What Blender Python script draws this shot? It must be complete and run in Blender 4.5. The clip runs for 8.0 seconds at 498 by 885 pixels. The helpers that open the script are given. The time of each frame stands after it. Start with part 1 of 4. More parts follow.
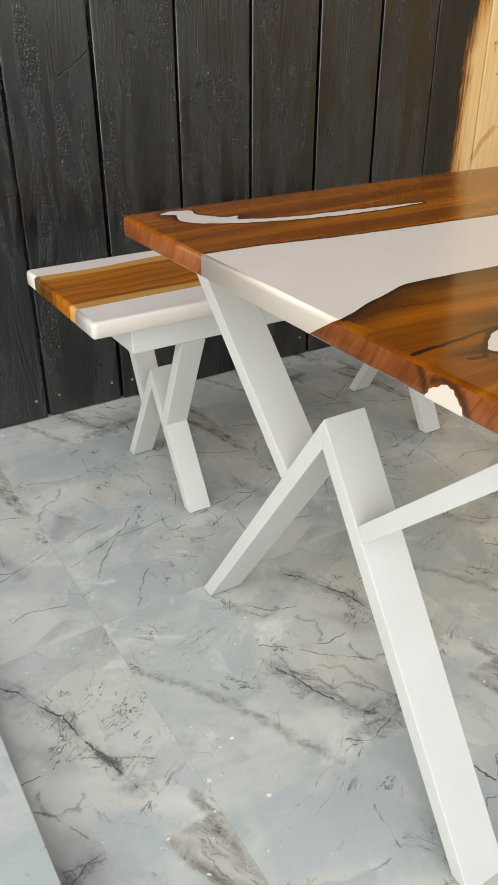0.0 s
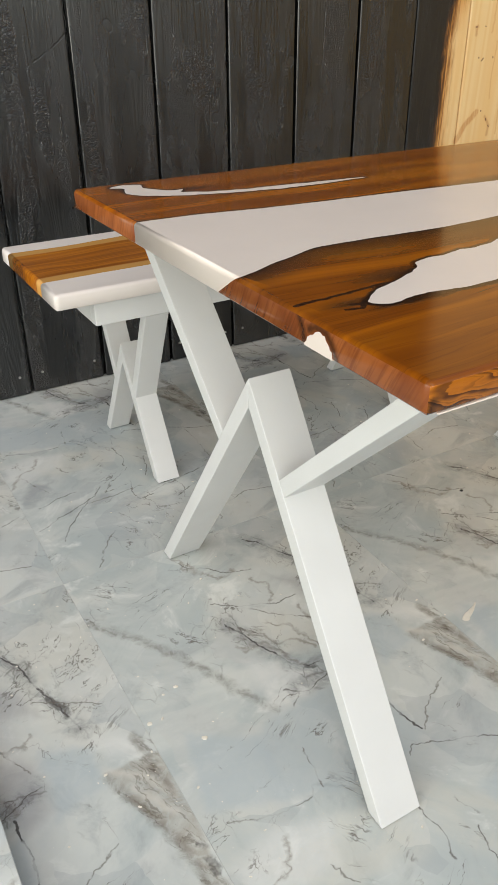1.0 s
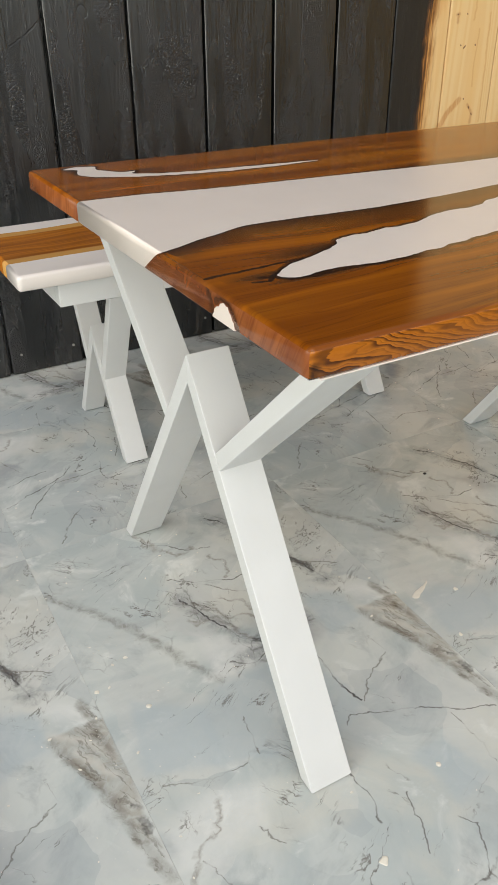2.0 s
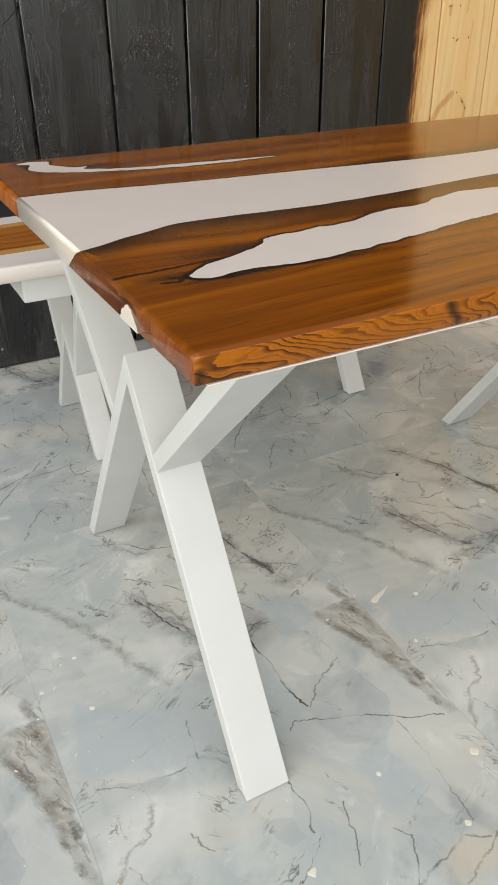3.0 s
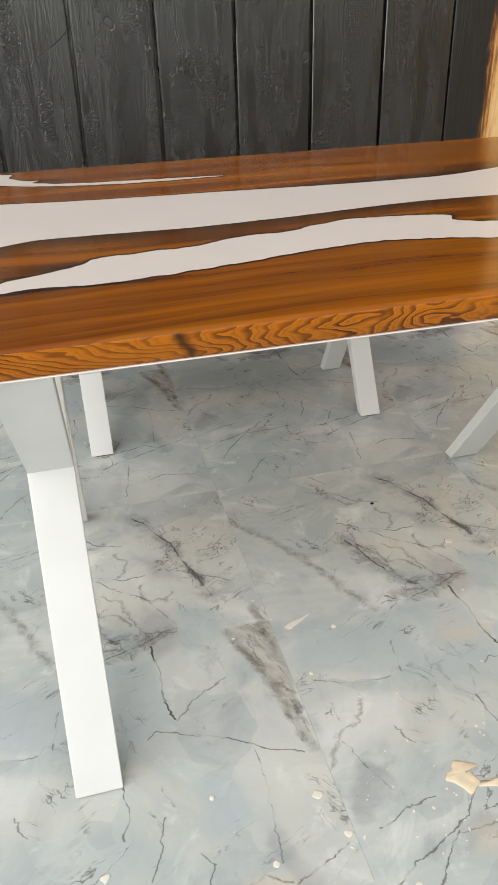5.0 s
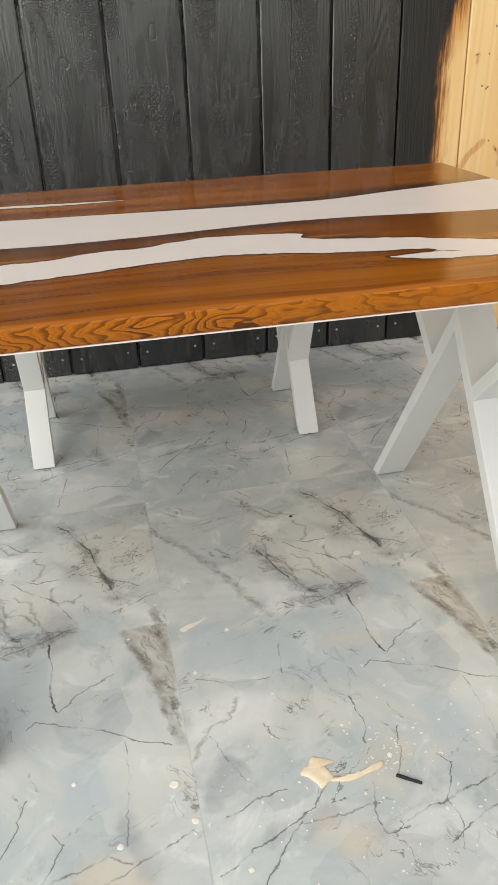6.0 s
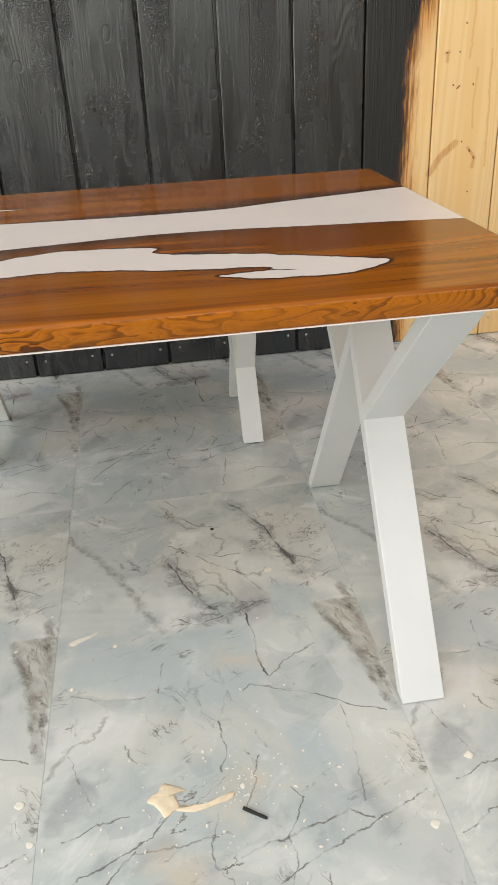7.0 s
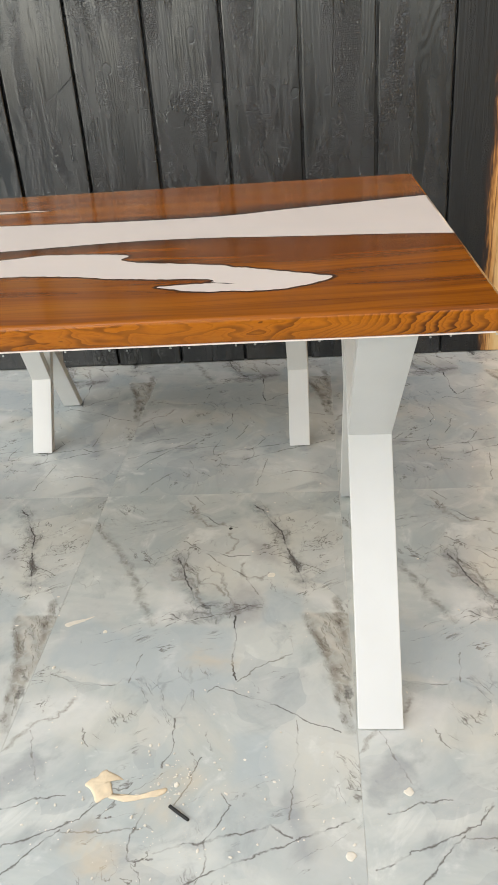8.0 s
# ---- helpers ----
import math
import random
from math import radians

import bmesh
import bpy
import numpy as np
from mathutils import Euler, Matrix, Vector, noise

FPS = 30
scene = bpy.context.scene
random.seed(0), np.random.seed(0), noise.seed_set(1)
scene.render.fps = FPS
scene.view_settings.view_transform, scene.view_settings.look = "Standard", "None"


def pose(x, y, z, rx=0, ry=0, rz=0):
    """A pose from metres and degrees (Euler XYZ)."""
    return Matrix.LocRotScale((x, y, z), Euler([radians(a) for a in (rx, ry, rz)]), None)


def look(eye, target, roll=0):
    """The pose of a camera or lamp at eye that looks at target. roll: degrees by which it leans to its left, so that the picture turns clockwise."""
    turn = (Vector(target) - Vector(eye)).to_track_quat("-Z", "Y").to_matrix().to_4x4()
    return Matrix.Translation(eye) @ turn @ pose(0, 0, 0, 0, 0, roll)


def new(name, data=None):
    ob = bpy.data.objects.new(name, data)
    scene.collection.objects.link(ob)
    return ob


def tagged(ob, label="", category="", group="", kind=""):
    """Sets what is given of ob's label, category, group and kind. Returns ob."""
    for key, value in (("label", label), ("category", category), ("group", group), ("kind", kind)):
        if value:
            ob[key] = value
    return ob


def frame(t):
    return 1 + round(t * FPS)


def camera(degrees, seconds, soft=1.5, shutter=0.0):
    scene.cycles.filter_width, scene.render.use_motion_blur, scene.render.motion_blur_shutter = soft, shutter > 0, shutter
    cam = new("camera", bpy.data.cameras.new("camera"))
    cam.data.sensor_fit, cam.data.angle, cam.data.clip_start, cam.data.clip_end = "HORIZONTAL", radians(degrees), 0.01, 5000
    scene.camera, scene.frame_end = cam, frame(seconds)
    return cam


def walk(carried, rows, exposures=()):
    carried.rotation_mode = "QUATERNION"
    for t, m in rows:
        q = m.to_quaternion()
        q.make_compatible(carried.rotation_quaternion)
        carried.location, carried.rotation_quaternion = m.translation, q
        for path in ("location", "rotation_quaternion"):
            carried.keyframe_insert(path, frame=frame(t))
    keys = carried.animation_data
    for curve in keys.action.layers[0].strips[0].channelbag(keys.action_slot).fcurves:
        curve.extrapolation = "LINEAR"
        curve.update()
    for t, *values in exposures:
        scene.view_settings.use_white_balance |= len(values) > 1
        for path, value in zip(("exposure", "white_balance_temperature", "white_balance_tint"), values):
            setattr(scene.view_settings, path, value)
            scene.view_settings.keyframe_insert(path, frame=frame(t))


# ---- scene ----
cam = camera(36.1, 8.0, soft=1.5)
PATH = [
    (0, (0.005, -0.001, 1.037), (0.921, 1.481, 0.055), -0.0),
    (0.5, (0.044, -0.068, 1.027), (0.928, 1.43, 0.041), -0.5),
    (1, (0.077, -0.134, 1.022), (0.943, 1.368, 0.025), -0.5),
    (1.5, (0.114, -0.188, 1.014), (0.962, 1.316, 0.005), -0.4),
    (3, (0.262, -0.254, 1.013), (1.056, 1.267, -0.015), -0.5),
    (3.5, (0.354, -0.279, 1.018), (1.068, 1.267, -0.03), 0.1),
    (4, (0.447, -0.304, 1.018), (1.071, 1.277, -0.037), -0.4),
    (5.3, (0.736, -0.460, 1.033), (1.103, 1.239, 0.043), -1.7),
    (5.5, (0.784, -0.493, 1.034), (1.137, 1.217, 0.059), -1.7),
    (6, (0.897, -0.551, 1.017), (1.239, 1.185, 0.084), -2.3),
    (6.5, (1.051, -0.569, 1.02), (1.377, 1.176, 0.099), -2.7),
    (7, (1.2, -0.558, 1.025), (1.416, 1.193, 0.085), -3.0),
    (7.5, (1.331, -0.547, 1.023), (1.365, 1.211, 0.071), -3.9),
    (8, (1.499, -0.562, 1.037), (1.320, 1.194, 0.097), -4.5),
]
walk(cam, [(t, look(eye, target, roll)) for t, eye, target, roll in PATH],
     exposures=[(0, 0.14), (1.5, 0.10), (3, 0.08), (4, 0.14), (5.5, 0.31), (6.5, 0.31), (7.5, 0.33), (8, 0.43)])
# ---- light ----
world = bpy.data.worlds.new("sky")
scene.world = world
world.use_nodes = True
wn = world.node_tree
sky = wn.nodes.new("ShaderNodeTexSky")
sky.sky_type, sky.sun_disc, sky.sun_elevation, sky.sun_rotation = "NISHITA", False, radians(55), radians(215)
wn.nodes["Background"].inputs["Strength"].default_value = 0.12
wn.links.new(sky.outputs["Color"], wn.nodes["Background"].inputs["Color"])

sun = new("sun", bpy.data.lights.new("sun", "SUN"))
sun.data.energy, sun.data.angle, sun.data.color = 0.5, radians(30), (1.0, 0.95, 0.88)
sun.matrix_world = look((-3.0, -4.5, 7.0), (0, 0, 0))


def opening_light(name, eye, target, wide, high, watts, tint):
    lamp = new(name, bpy.data.lights.new(name, "AREA"))
    lamp.data.shape, lamp.data.size, lamp.data.size_y = "RECTANGLE", wide, high
    lamp.data.energy, lamp.data.color = watts, tint
    lamp.matrix_world = look(eye, target)
    return lamp


opening_light("daylight_west", (-3.15, -0.6, 1.66), (0.0, -0.6, 1.56), 3.4, 3.1, 128, (1.0, 0.98, 0.855))
opening_light("daylight_south", (-1.40, -2.95, 2.08), (-1.4, 0.0, 1.95), 3.3, 2.2, 74, (1.0, 0.975, 0.85))
opening_light("daylight_window", (2.35, -2.95, 2.15), (2.35, 0.0, 1.95), 3.6, 2.0, 25, (1.0, 0.975, 0.85))
opening_light("daylight_roof", (0.7, -0.55, 3.48), (0.7, -0.55, 0.0), 7.2, 4.5, 40, (1.0, 0.975, 0.85))


# ---- material helpers ----
class Graph:
    """A short hand for node graphs."""

    def __init__(self, name, rough=0.5, spec=0.5, metal=0.0):
        self.m = bpy.data.materials.new(name)
        self.m.use_nodes = True
        self.t = self.m.node_tree
        self.b = self.t.nodes["Principled BSDF"]
        self.set(self.b, {"Roughness": rough, "Specular IOR Level": spec, "Metallic": metal})

    def set(self, node, inputs):
        for key, value in inputs.items():
            slot = node.inputs[key]
            if isinstance(value, bpy.types.NodeSocket):
                self.t.links.new(value, slot)
            else:
                slot.default_value = value

    def node(self, kind, inputs):
        n = self.t.nodes.new(kind)
        self.set(n, inputs)
        return n

    def place(self):
        return self.t.nodes.new("ShaderNodeNewGeometry").outputs["Position"]

    def local(self):
        return self.t.nodes.new("ShaderNodeTexCoord").outputs["Object"]

    def chance(self):
        return self.t.nodes.new("ShaderNodeObjectInfo").outputs["Random"]

    def math(self, op, a, b=0.0, c=0.0, clamp=False):
        n = self.t.nodes.new("ShaderNodeMath")
        n.operation, n.use_clamp = op, clamp
        self.set(n, {0: a, 1: b, 2: c})
        return n.outputs[0]

    def vmath(self, op, a, b=(0, 0, 0)):
        n = self.t.nodes.new("ShaderNodeVectorMath")
        n.operation = op
        self.set(n, {0: a, 1: b})
        return n.outputs[0]

    def split(self, v):
        return self.node("ShaderNodeSeparateXYZ", {0: v}).outputs

    def join(self, x, y, z):
        return self.node("ShaderNodeCombineXYZ", {0: x, 1: y, 2: z}).outputs[0]

    def noise(self, v, scale, detail=3.0, rough=0.55, warp=0.0):
        return self.node("ShaderNodeTexNoise", {"Vector": v, "Scale": scale, "Detail": detail, "Roughness": rough, "Distortion": warp})

    def span(self, v, a, b, lo=0.0, hi=1.0):
        n = self.node("ShaderNodeMapRange", {"Value": v, "From Min": a, "From Max": b, "To Min": lo, "To Max": hi})
        n.interpolation_type = "SMOOTHSTEP"
        return n.outputs[0]

    def mix(self, fac, a, b, blend="MIX"):
        n = self.t.nodes.new("ShaderNodeMix")
        n.data_type, n.blend_type = "RGBA", blend
        self.set(n, {0: fac, 6: a, 7: b})
        return n.outputs[2]

    def bump(self, height, distance, strength=1.0, normal=None):
        n = self.node("ShaderNodeBump", {"Height": height, "Distance": distance, "Strength": strength})
        if normal is not None:
            self.set(n, {"Normal": normal})
        return n.outputs[0]

    def attribute(self, name):
        n = self.t.nodes.new("ShaderNodeAttribute")
        n.attribute_name = name
        return n.outputs["Fac"]

    def out(self, **inputs):
        for key, value in inputs.items():
            self.set(self.b, {key.replace("_", " "): value})
        return self.m


def rgb(r, g, b):
    return (r, g, b, 1.0)


def vein_group():
    """A soft line from A to B in the plane, as a mask."""
    tree = bpy.data.node_groups.new("vein", "ShaderNodeTree")
    for name in ("P", "A", "B"):
        tree.interface.new_socket(name, in_out="INPUT", socket_type="NodeSocketVector")
    for name in ("W", "Before"):
        tree.interface.new_socket(name, in_out="INPUT", socket_type="NodeSocketFloat")
    tree.interface.new_socket("Mask", in_out="OUTPUT", socket_type="NodeSocketFloat")
    i, o = tree.nodes.new("NodeGroupInput"), tree.nodes.new("NodeGroupOutput")

    def vm(op, a, b=None):
        n = tree.nodes.new("ShaderNodeVectorMath")
        n.operation = op
        tree.links.new(a, n.inputs[0])
        if b is not None:
            tree.links.new(b, n.inputs[1])
        return n

    tiny = tree.nodes.new("ShaderNodeMath")
    tiny.operation = "MULTIPLY"
    tree.links.new(i.outputs["Before"], tiny.inputs[0])
    tiny.inputs[1].default_value = 1e-9
    pa = vm("SUBTRACT", vm("ADD", i.outputs["P"], tiny.outputs[0]).outputs[0], i.outputs["A"])
    ba = vm("SUBTRACT", i.outputs["B"], i.outputs["A"])
    up, down = vm("DOT_PRODUCT", pa.outputs[0], ba.outputs[0]), vm("DOT_PRODUCT", ba.outputs[0], ba.outputs[0])
    ratio = tree.nodes.new("ShaderNodeMath")
    ratio.operation, ratio.use_clamp = "DIVIDE", True
    tree.links.new(up.outputs["Value"], ratio.inputs[0])
    tree.links.new(down.outputs["Value"], ratio.inputs[1])
    along = vm("SCALE", ba.outputs[0])
    tree.links.new(ratio.outputs[0], along.inputs["Scale"])
    away = vm("LENGTH", vm("SUBTRACT", pa.outputs[0], along.outputs[0]).outputs[0])
    fall = tree.nodes.new("ShaderNodeMapRange")
    fall.interpolation_type = "SMOOTHSTEP"
    tree.links.new(away.outputs["Value"], fall.inputs["Value"])
    fall.inputs["From Min"].default_value = 0.0
    tree.links.new(i.outputs["W"], fall.inputs["From Max"])
    fall.inputs["To Min"].default_value, fall.inputs["To Max"].default_value = 1.0, 0.0
    most = tree.nodes.new("ShaderNodeMath")
    most.operation = "MAXIMUM"
    tree.links.new(fall.outputs[0], most.inputs[0])
    tree.links.new(i.outputs["Before"], most.inputs[1])
    tree.links.new(most.outputs[0], o.inputs["Mask"])
    return tree


VEIN = vein_group()


def lines_mask(g, p, lines, width):
    """The greatest of the masks of several broken lines."""
    total = None
    for line in lines:
        for a, b in zip(line, line[1:]):
            n = g.t.nodes.new("ShaderNodeGroup")
            n.node_tree = VEIN
            g.set(n, {"P": p, "A": (*a, 0), "B": (*b, 0), "W": width, "Before": 0.0 if total is None else total})
            total = n.outputs[0]
    return total


def flat(g, v):
    x, y, z = g.split(v)
    return g.join(x, y, 0.0)


def shaken(g, p, scale, amount, detail=3.0):
    n = g.noise(p, scale, detail, 0.6).outputs["Color"]
    shift = g.vmath("MULTIPLY", g.vmath("SUBTRACT", n, (0.5, 0.5, 0.5)), (amount, amount, 0))
    return g.vmath("ADD", p, shift)


# ---- marble tile: one print on every tile, in metres from the tile's corner ----
DARK_VEINS = [
    [(0.227, 0.932), (0.245, 0.880), (0.268, 0.828), (0.281, 0.786), (0.307, 0.763), (0.330, 0.762)],
    [(0.390, 1.142), (0.423, 1.090), (0.455, 1.025), (0.472, 0.964), (0.490, 0.905), (0.510, 0.835)],
    [(0.371, 0.729), (0.378, 0.663), (0.374, 0.610), (0.386, 0.555)],
]
FINE_VEINS = [
    [(0.235, 0.738), (0.275, 0.716), (0.326, 0.731), (0.367, 0.745), (0.422, 0.768)],
    [(0.335, 0.532), (0.355, 0.541), (0.406, 0.522), (0.468, 0.496), (0.518, 0.466), (0.571, 0.440)],
    [(0.217, 1.172), (0.238, 1.118), (0.270, 1.098), (0.306, 1.056), (0.351, 1.046)],
    [(0.231, 0.992), (0.284, 0.956), (0.344, 0.931), (0.387, 0.932)],
    [(0.287, 0.470), (0.295, 0.419), (0.281, 0.366)],
    [(0.340, 0.387), (0.332, 0.347), (0.313, 0.299)],
    [(0.381, 0.323), (0.396, 0.300), (0.383, 0.268), (0.365, 0.242)],
]
LOW_VEINS = [
    [(0.037, 0.286), (0.082, 0.306), (0.136, 0.316)],
    [(0.010, 0.200), (0.066, 0.229), (0.110, 0.247), (0.139, 0.261), (0.168, 0.274), (0.194, 0.307)],
    [(0.050, 0.140), (0.076, 0.181), (0.104, 0.213), (0.140, 0.256)],
    [(0.294, 0.220), (0.331, 0.235), (0.393, 0.247), (0.463, 0.265), (0.491, 0.248)],
    [(0.340, 0.174), (0.404, 0.206), (0.472, 0.231), (0.533, 0.257), (0.585, 0.280)],
    [(0.268, 0.294), (0.256, 0.249), (0.257, 0.208), (0.295, 0.212)],
]
HAIR_VEINS = [
    [(0.390, 0.550), (0.423, 0.590), (0.487, 0.622)],
    [(0.410, 0.170), (0.387, 0.037)],
    [(0.083, 0.011), (0.125, 0.083), (0.161, 0.117)],
    [(0.228, 1.191), (0.262, 1.150), (0.230, 1.108)],
    [(0.179, 0.930), (0.217, 0.957)],
    [(0.198, 0.625), (0.190, 0.550)],
    [(0.036, 0.572), (0.106, 0.546), (0.163, 0.546)],
    [(0.457, 0.932), (0.500, 0.907), (0.556, 0.872)],
    [(0.127, 0.447), (0.147, 0.408)],
    [(0.038, 0.441), (0.058, 0.386), (0.076, 0.340)],
    [(0.141, 0.252), (0.215, 0.253), (0.278, 0.262)],
    [(0.500, 0.464), (0.501, 0.393), (0.493, 0.324), (0.490, 0.278)],
    [(0.285, 0.945), (0.330, 0.900), (0.385, 0.860), (0.415, 0.800)],
    [(0.365, 0.242), (0.372, 0.205), (0.352, 0.160)],
    [(0.420, 0.080), (0.490, 0.110), (0.560, 0.090)],
]
SOFT_VEINS = [
    [(0.003, 1.064), (0.063, 0.986), (0.113, 0.905), (0.153, 0.823), (0.184, 0.739), (0.205, 0.711)],
]
BROWN_VEINS = [
    [(0.512, 0.731), (0.536, 0.668), (0.557, 0.600), (0.572, 0.526), (0.582, 0.476), (0.591, 0.441)],
    [(0.578, 0.780), (0.583, 0.708), (0.586, 0.655)],
]
GREY_SPOTS = [[(0.494, 0.310), (0.514, 0.245)], [(0.055, 0.370), (0.025, 0.320)], [(0.180, 0.262), (0.104, 0.240)], [(0.03, 0.327), (0.067, 0.352)]]
CREAM_SPOTS = [[(0.309, 0.447), (0.382, 0.362)], [(0.540, 0.404), (0.560, 0.271)], [(0.119, 0.459), (0.216, 0.447)], [(0.30, 0.86), (0.36, 0.83)]]
WISP_VEINS = [
    [(0.232, 1.159), (0.245, 1.101), (0.274, 1.054), (0.324, 1.059)], [(0.375, 0.906), (0.381, 0.86), (0.412, 0.841), (0.437, 0.862)],
    [(0.336, 1.012), (0.358, 0.981), (0.342, 0.938)], [(0.218, 0.862), (0.266, 0.849), (0.300, 0.76)], [(0.30, 0.90), (0.33, 0.86), (0.35, 0.80), (0.375, 0.75)],
    [(0.25, 0.90), (0.29, 0.85), (0.32, 0.83), (0.34, 0.79)], [(0.006, 0.40), (0.021, 0.427), (0.033, 0.449), (0.07, 0.472), (0.094, 0.508)],
]
# flat areas of one tint with clear edges, as corners of convex patches
BLUE_PATCHES = [[(0.430, 0.698), (0.503, 0.716), (0.514, 0.800), (0.436, 0.826)], [(0.127, 0.565), (0.291, 0.509), (0.381, 0.545), (0.372, 0.704), (0.195, 0.706), (0.139, 0.67)],
                [(0.02, 0.60), (0.13, 0.56), (0.15, 0.68), (0.05, 0.74)], [(0.40, 0.33), (0.47, 0.35), (0.46, 0.44), (0.39, 0.43)]]
PURPLE_PATCHES = [[(0.350, 0.766), (0.377, 0.703), (0.424, 0.718), (0.423, 0.807), (0.376, 0.84)], [(0.40, 0.93), (0.46, 0.90), (0.44, 0.97), (0.38, 1.0)]]
PALE_PATCHES = [[(0.201, 0.709), (0.374, 0.713), (0.300, 0.765), (0.266, 0.849), (0.218, 0.862)], [(0.529, 0.807), (0.532, 0.767), (0.587, 0.746), (0.57, 0.788)],
                [(0.002, 0.444), (0.051, 0.419), (0.14, 0.448), (0.169, 0.503), (0.085, 0.530), (0.01, 0.508)]]
WEDGE = [(0.593, 0.474), (0.600, 0.560), (0.600, 0.735), (0.559, 0.744), (0.510, 0.741), (0.540, 0.648), (0.570, 0.552)]


def patch_mask(g, p, corners, soft):
    """Inside of a convex patch, corners counter-clockwise, with an edge of the given softness."""
    x, y, z = g.split(p)
    total = None
    for (ax, ay), (bx, by) in zip(corners, corners[1:] + corners[:1]):
        length = math.hypot(bx - ax, by - ay)
        nx, ny = (ay - by) / length, (bx - ax) / length
        away = g.math("ADD", g.math("MULTIPLY", x, nx), g.math("MULTIPLY_ADD", y, ny, -(ax * nx + ay * ny)))
        total = away if total is None else g.math("MINIMUM", total, away)
    return g.span(total, -soft, soft)


def ridges(g, p, angle, scale, stretch, shift, width):
    """Thin wandering lines that run along an angle."""
    c, d = math.cos(radians(angle)), math.sin(radians(angle))
    x, y, z = g.split(p)
    u = g.math("ADD", g.math("MULTIPLY", x, c), g.math("MULTIPLY", y, d))
    v = g.math("SUBTRACT", g.math("MULTIPLY", y, c), g.math("MULTIPLY", x, d))
    q = g.join(g.math("ADD", g.math("MULTIPLY", u, scale / stretch), shift), g.math("MULTIPLY", v, scale), shift)
    n = g.noise(q, 1.0, 5, 0.58, 0.5).outputs["Fac"]
    return g.span(g.math("ABSOLUTE", g.math("SUBTRACT", n, 0.5)), 0.0, width, 1.0, 0.0), n


def marble(name="marble_tile"):
    g = Graph(name, rough=0.12, spec=0.5)
    p = flat(g, g.local())
    cloud = g.noise(p, 3.4, 6, 0.6, 0.7).outputs["Fac"]
    cloud2 = g.noise(g.vmath("ADD", p, (7, 3, 0)), 7.5, 7, 0.65, 0.8).outputs["Fac"]
    warm = g.noise(g.vmath("ADD", p, (2, 9, 0)), 2.6, 5, 0.6, 0.6).outputs["Fac"]
    mott = g.noise(shaken(g, p, 14, 0.05, 4), 34, 8, 0.70, 1.0).outputs["Fac"]
    col = g.mix(g.span(cloud, 0.38, 0.62), rgb(0.42, 0.46, 0.46), rgb(0.57, 0.59, 0.565))
    col = g.mix(g.span(warm, 0.48, 0.68, 0.0, 0.6), col, rgb(0.59, 0.57, 0.50))
    col = g.mix(g.span(cloud2, 0.52, 0.70, 0.0, 0.6), col, rgb(0.33, 0.35, 0.36))
    col = g.mix(g.span(cloud2, 0.46, 0.30, 0.0, 0.7), col, rgb(0.72, 0.73, 0.70))
    facet = g.node("ShaderNodeTexVoronoi", {"Vector": shaken(g, shaken(g, p, 5, 0.14, 3), 40, 0.006), "Scale": 8.5})
    tone = g.split(facet.outputs["Color"])
    col = g.mix(g.span(tone[0], 0.5, 1.0, 0.0, 0.28), col, rgb(0.32, 0.345, 0.37))
    col = g.mix(g.span(tone[1], 0.5, 1.0, 0.0, 0.28), col, rgb(0.63, 0.62, 0.58))
    torn = shaken(g, shaken(g, p, 9, 0.06, 2), 45, 0.022, 5)
    patchy = g.span(cloud2, 0.36, 0.58, 0.25, 1.0)
    for spots, wide, most, tint in ((GREY_SPOTS, 0.035, 0.55, rgb(0.28, 0.295, 0.31)), (CREAM_SPOTS, 0.080, 0.45, rgb(0.60, 0.58, 0.51))):
        spot = lines_mask(g, torn, spots, wide)
        col = g.mix(g.math("MULTIPLY", g.span(spot, 0.0, 0.75, 0.0, most), patchy), col, tint)
    ragged = shaken(g, shaken(g, p, 12, 0.03, 3), 60, 0.008, 4)
    for patches, soft, most, tint in ((PALE_PATCHES, 0.016, 0.55, rgb(0.68, 0.68, 0.66)), (BLUE_PATCHES, 0.011, 0.60, rgb(0.40, 0.455, 0.485)), (PURPLE_PATCHES, 0.016, 0.55, rgb(0.34, 0.325, 0.33))):
        for corners in patches:
            area = patch_mask(g, ragged, corners, soft)
            col = g.mix(g.math("MULTIPLY", area, g.span(mott, 0.30, 0.62, most * 0.75, most)), col, tint)
    wedge = patch_mask(g, ragged, WEDGE, 0.006)
    col = g.mix(g.math("MULTIPLY", wedge, g.span(mott, 0.32, 0.62, 0.30, 0.75)), col, rgb(0.35, 0.325, 0.28))
    pale = lines_mask(g, ragged, [[(0.517, 0.744), (0.559, 0.707), (0.593, 0.656)], [(0.545, 0.69), (0.58, 0.63)]], 0.013)
    col = g.mix(g.math("MULTIPLY", pale, 0.6), col, rgb(0.58, 0.56, 0.51))
    jag = shaken(g, shaken(g, p, 22, 0.022, 3), 95, 0.009, 4)
    broken = g.span(g.noise(p, 17, 4, 0.6).outputs["Fac"], 0.40, 0.56)
    slant, slant_n = ridges(g, jag, -70, 40, 6.0, 3.0, 0.030)
    fan, fan_n = ridges(g, jag, -52, 18, 4.0, 9.0, 0.012)
    cross, cross_n = ridges(g, jag, 24, 15, 4.5, 17.0, 0.010)
    net, net_n = ridges(g, jag, 80, 13, 2.0, 29.0, 0.010)
    zone = g.noise(g.vmath("ADD", p, (4, 1, 0)), 5.0, 3, 0.6).outputs["Fac"]
    crumble = g.span(mott, 0.34, 0.64)
    soft = lines_mask(g, shaken(g, p, 30, 0.040, 6), SOFT_VEINS, 0.015)
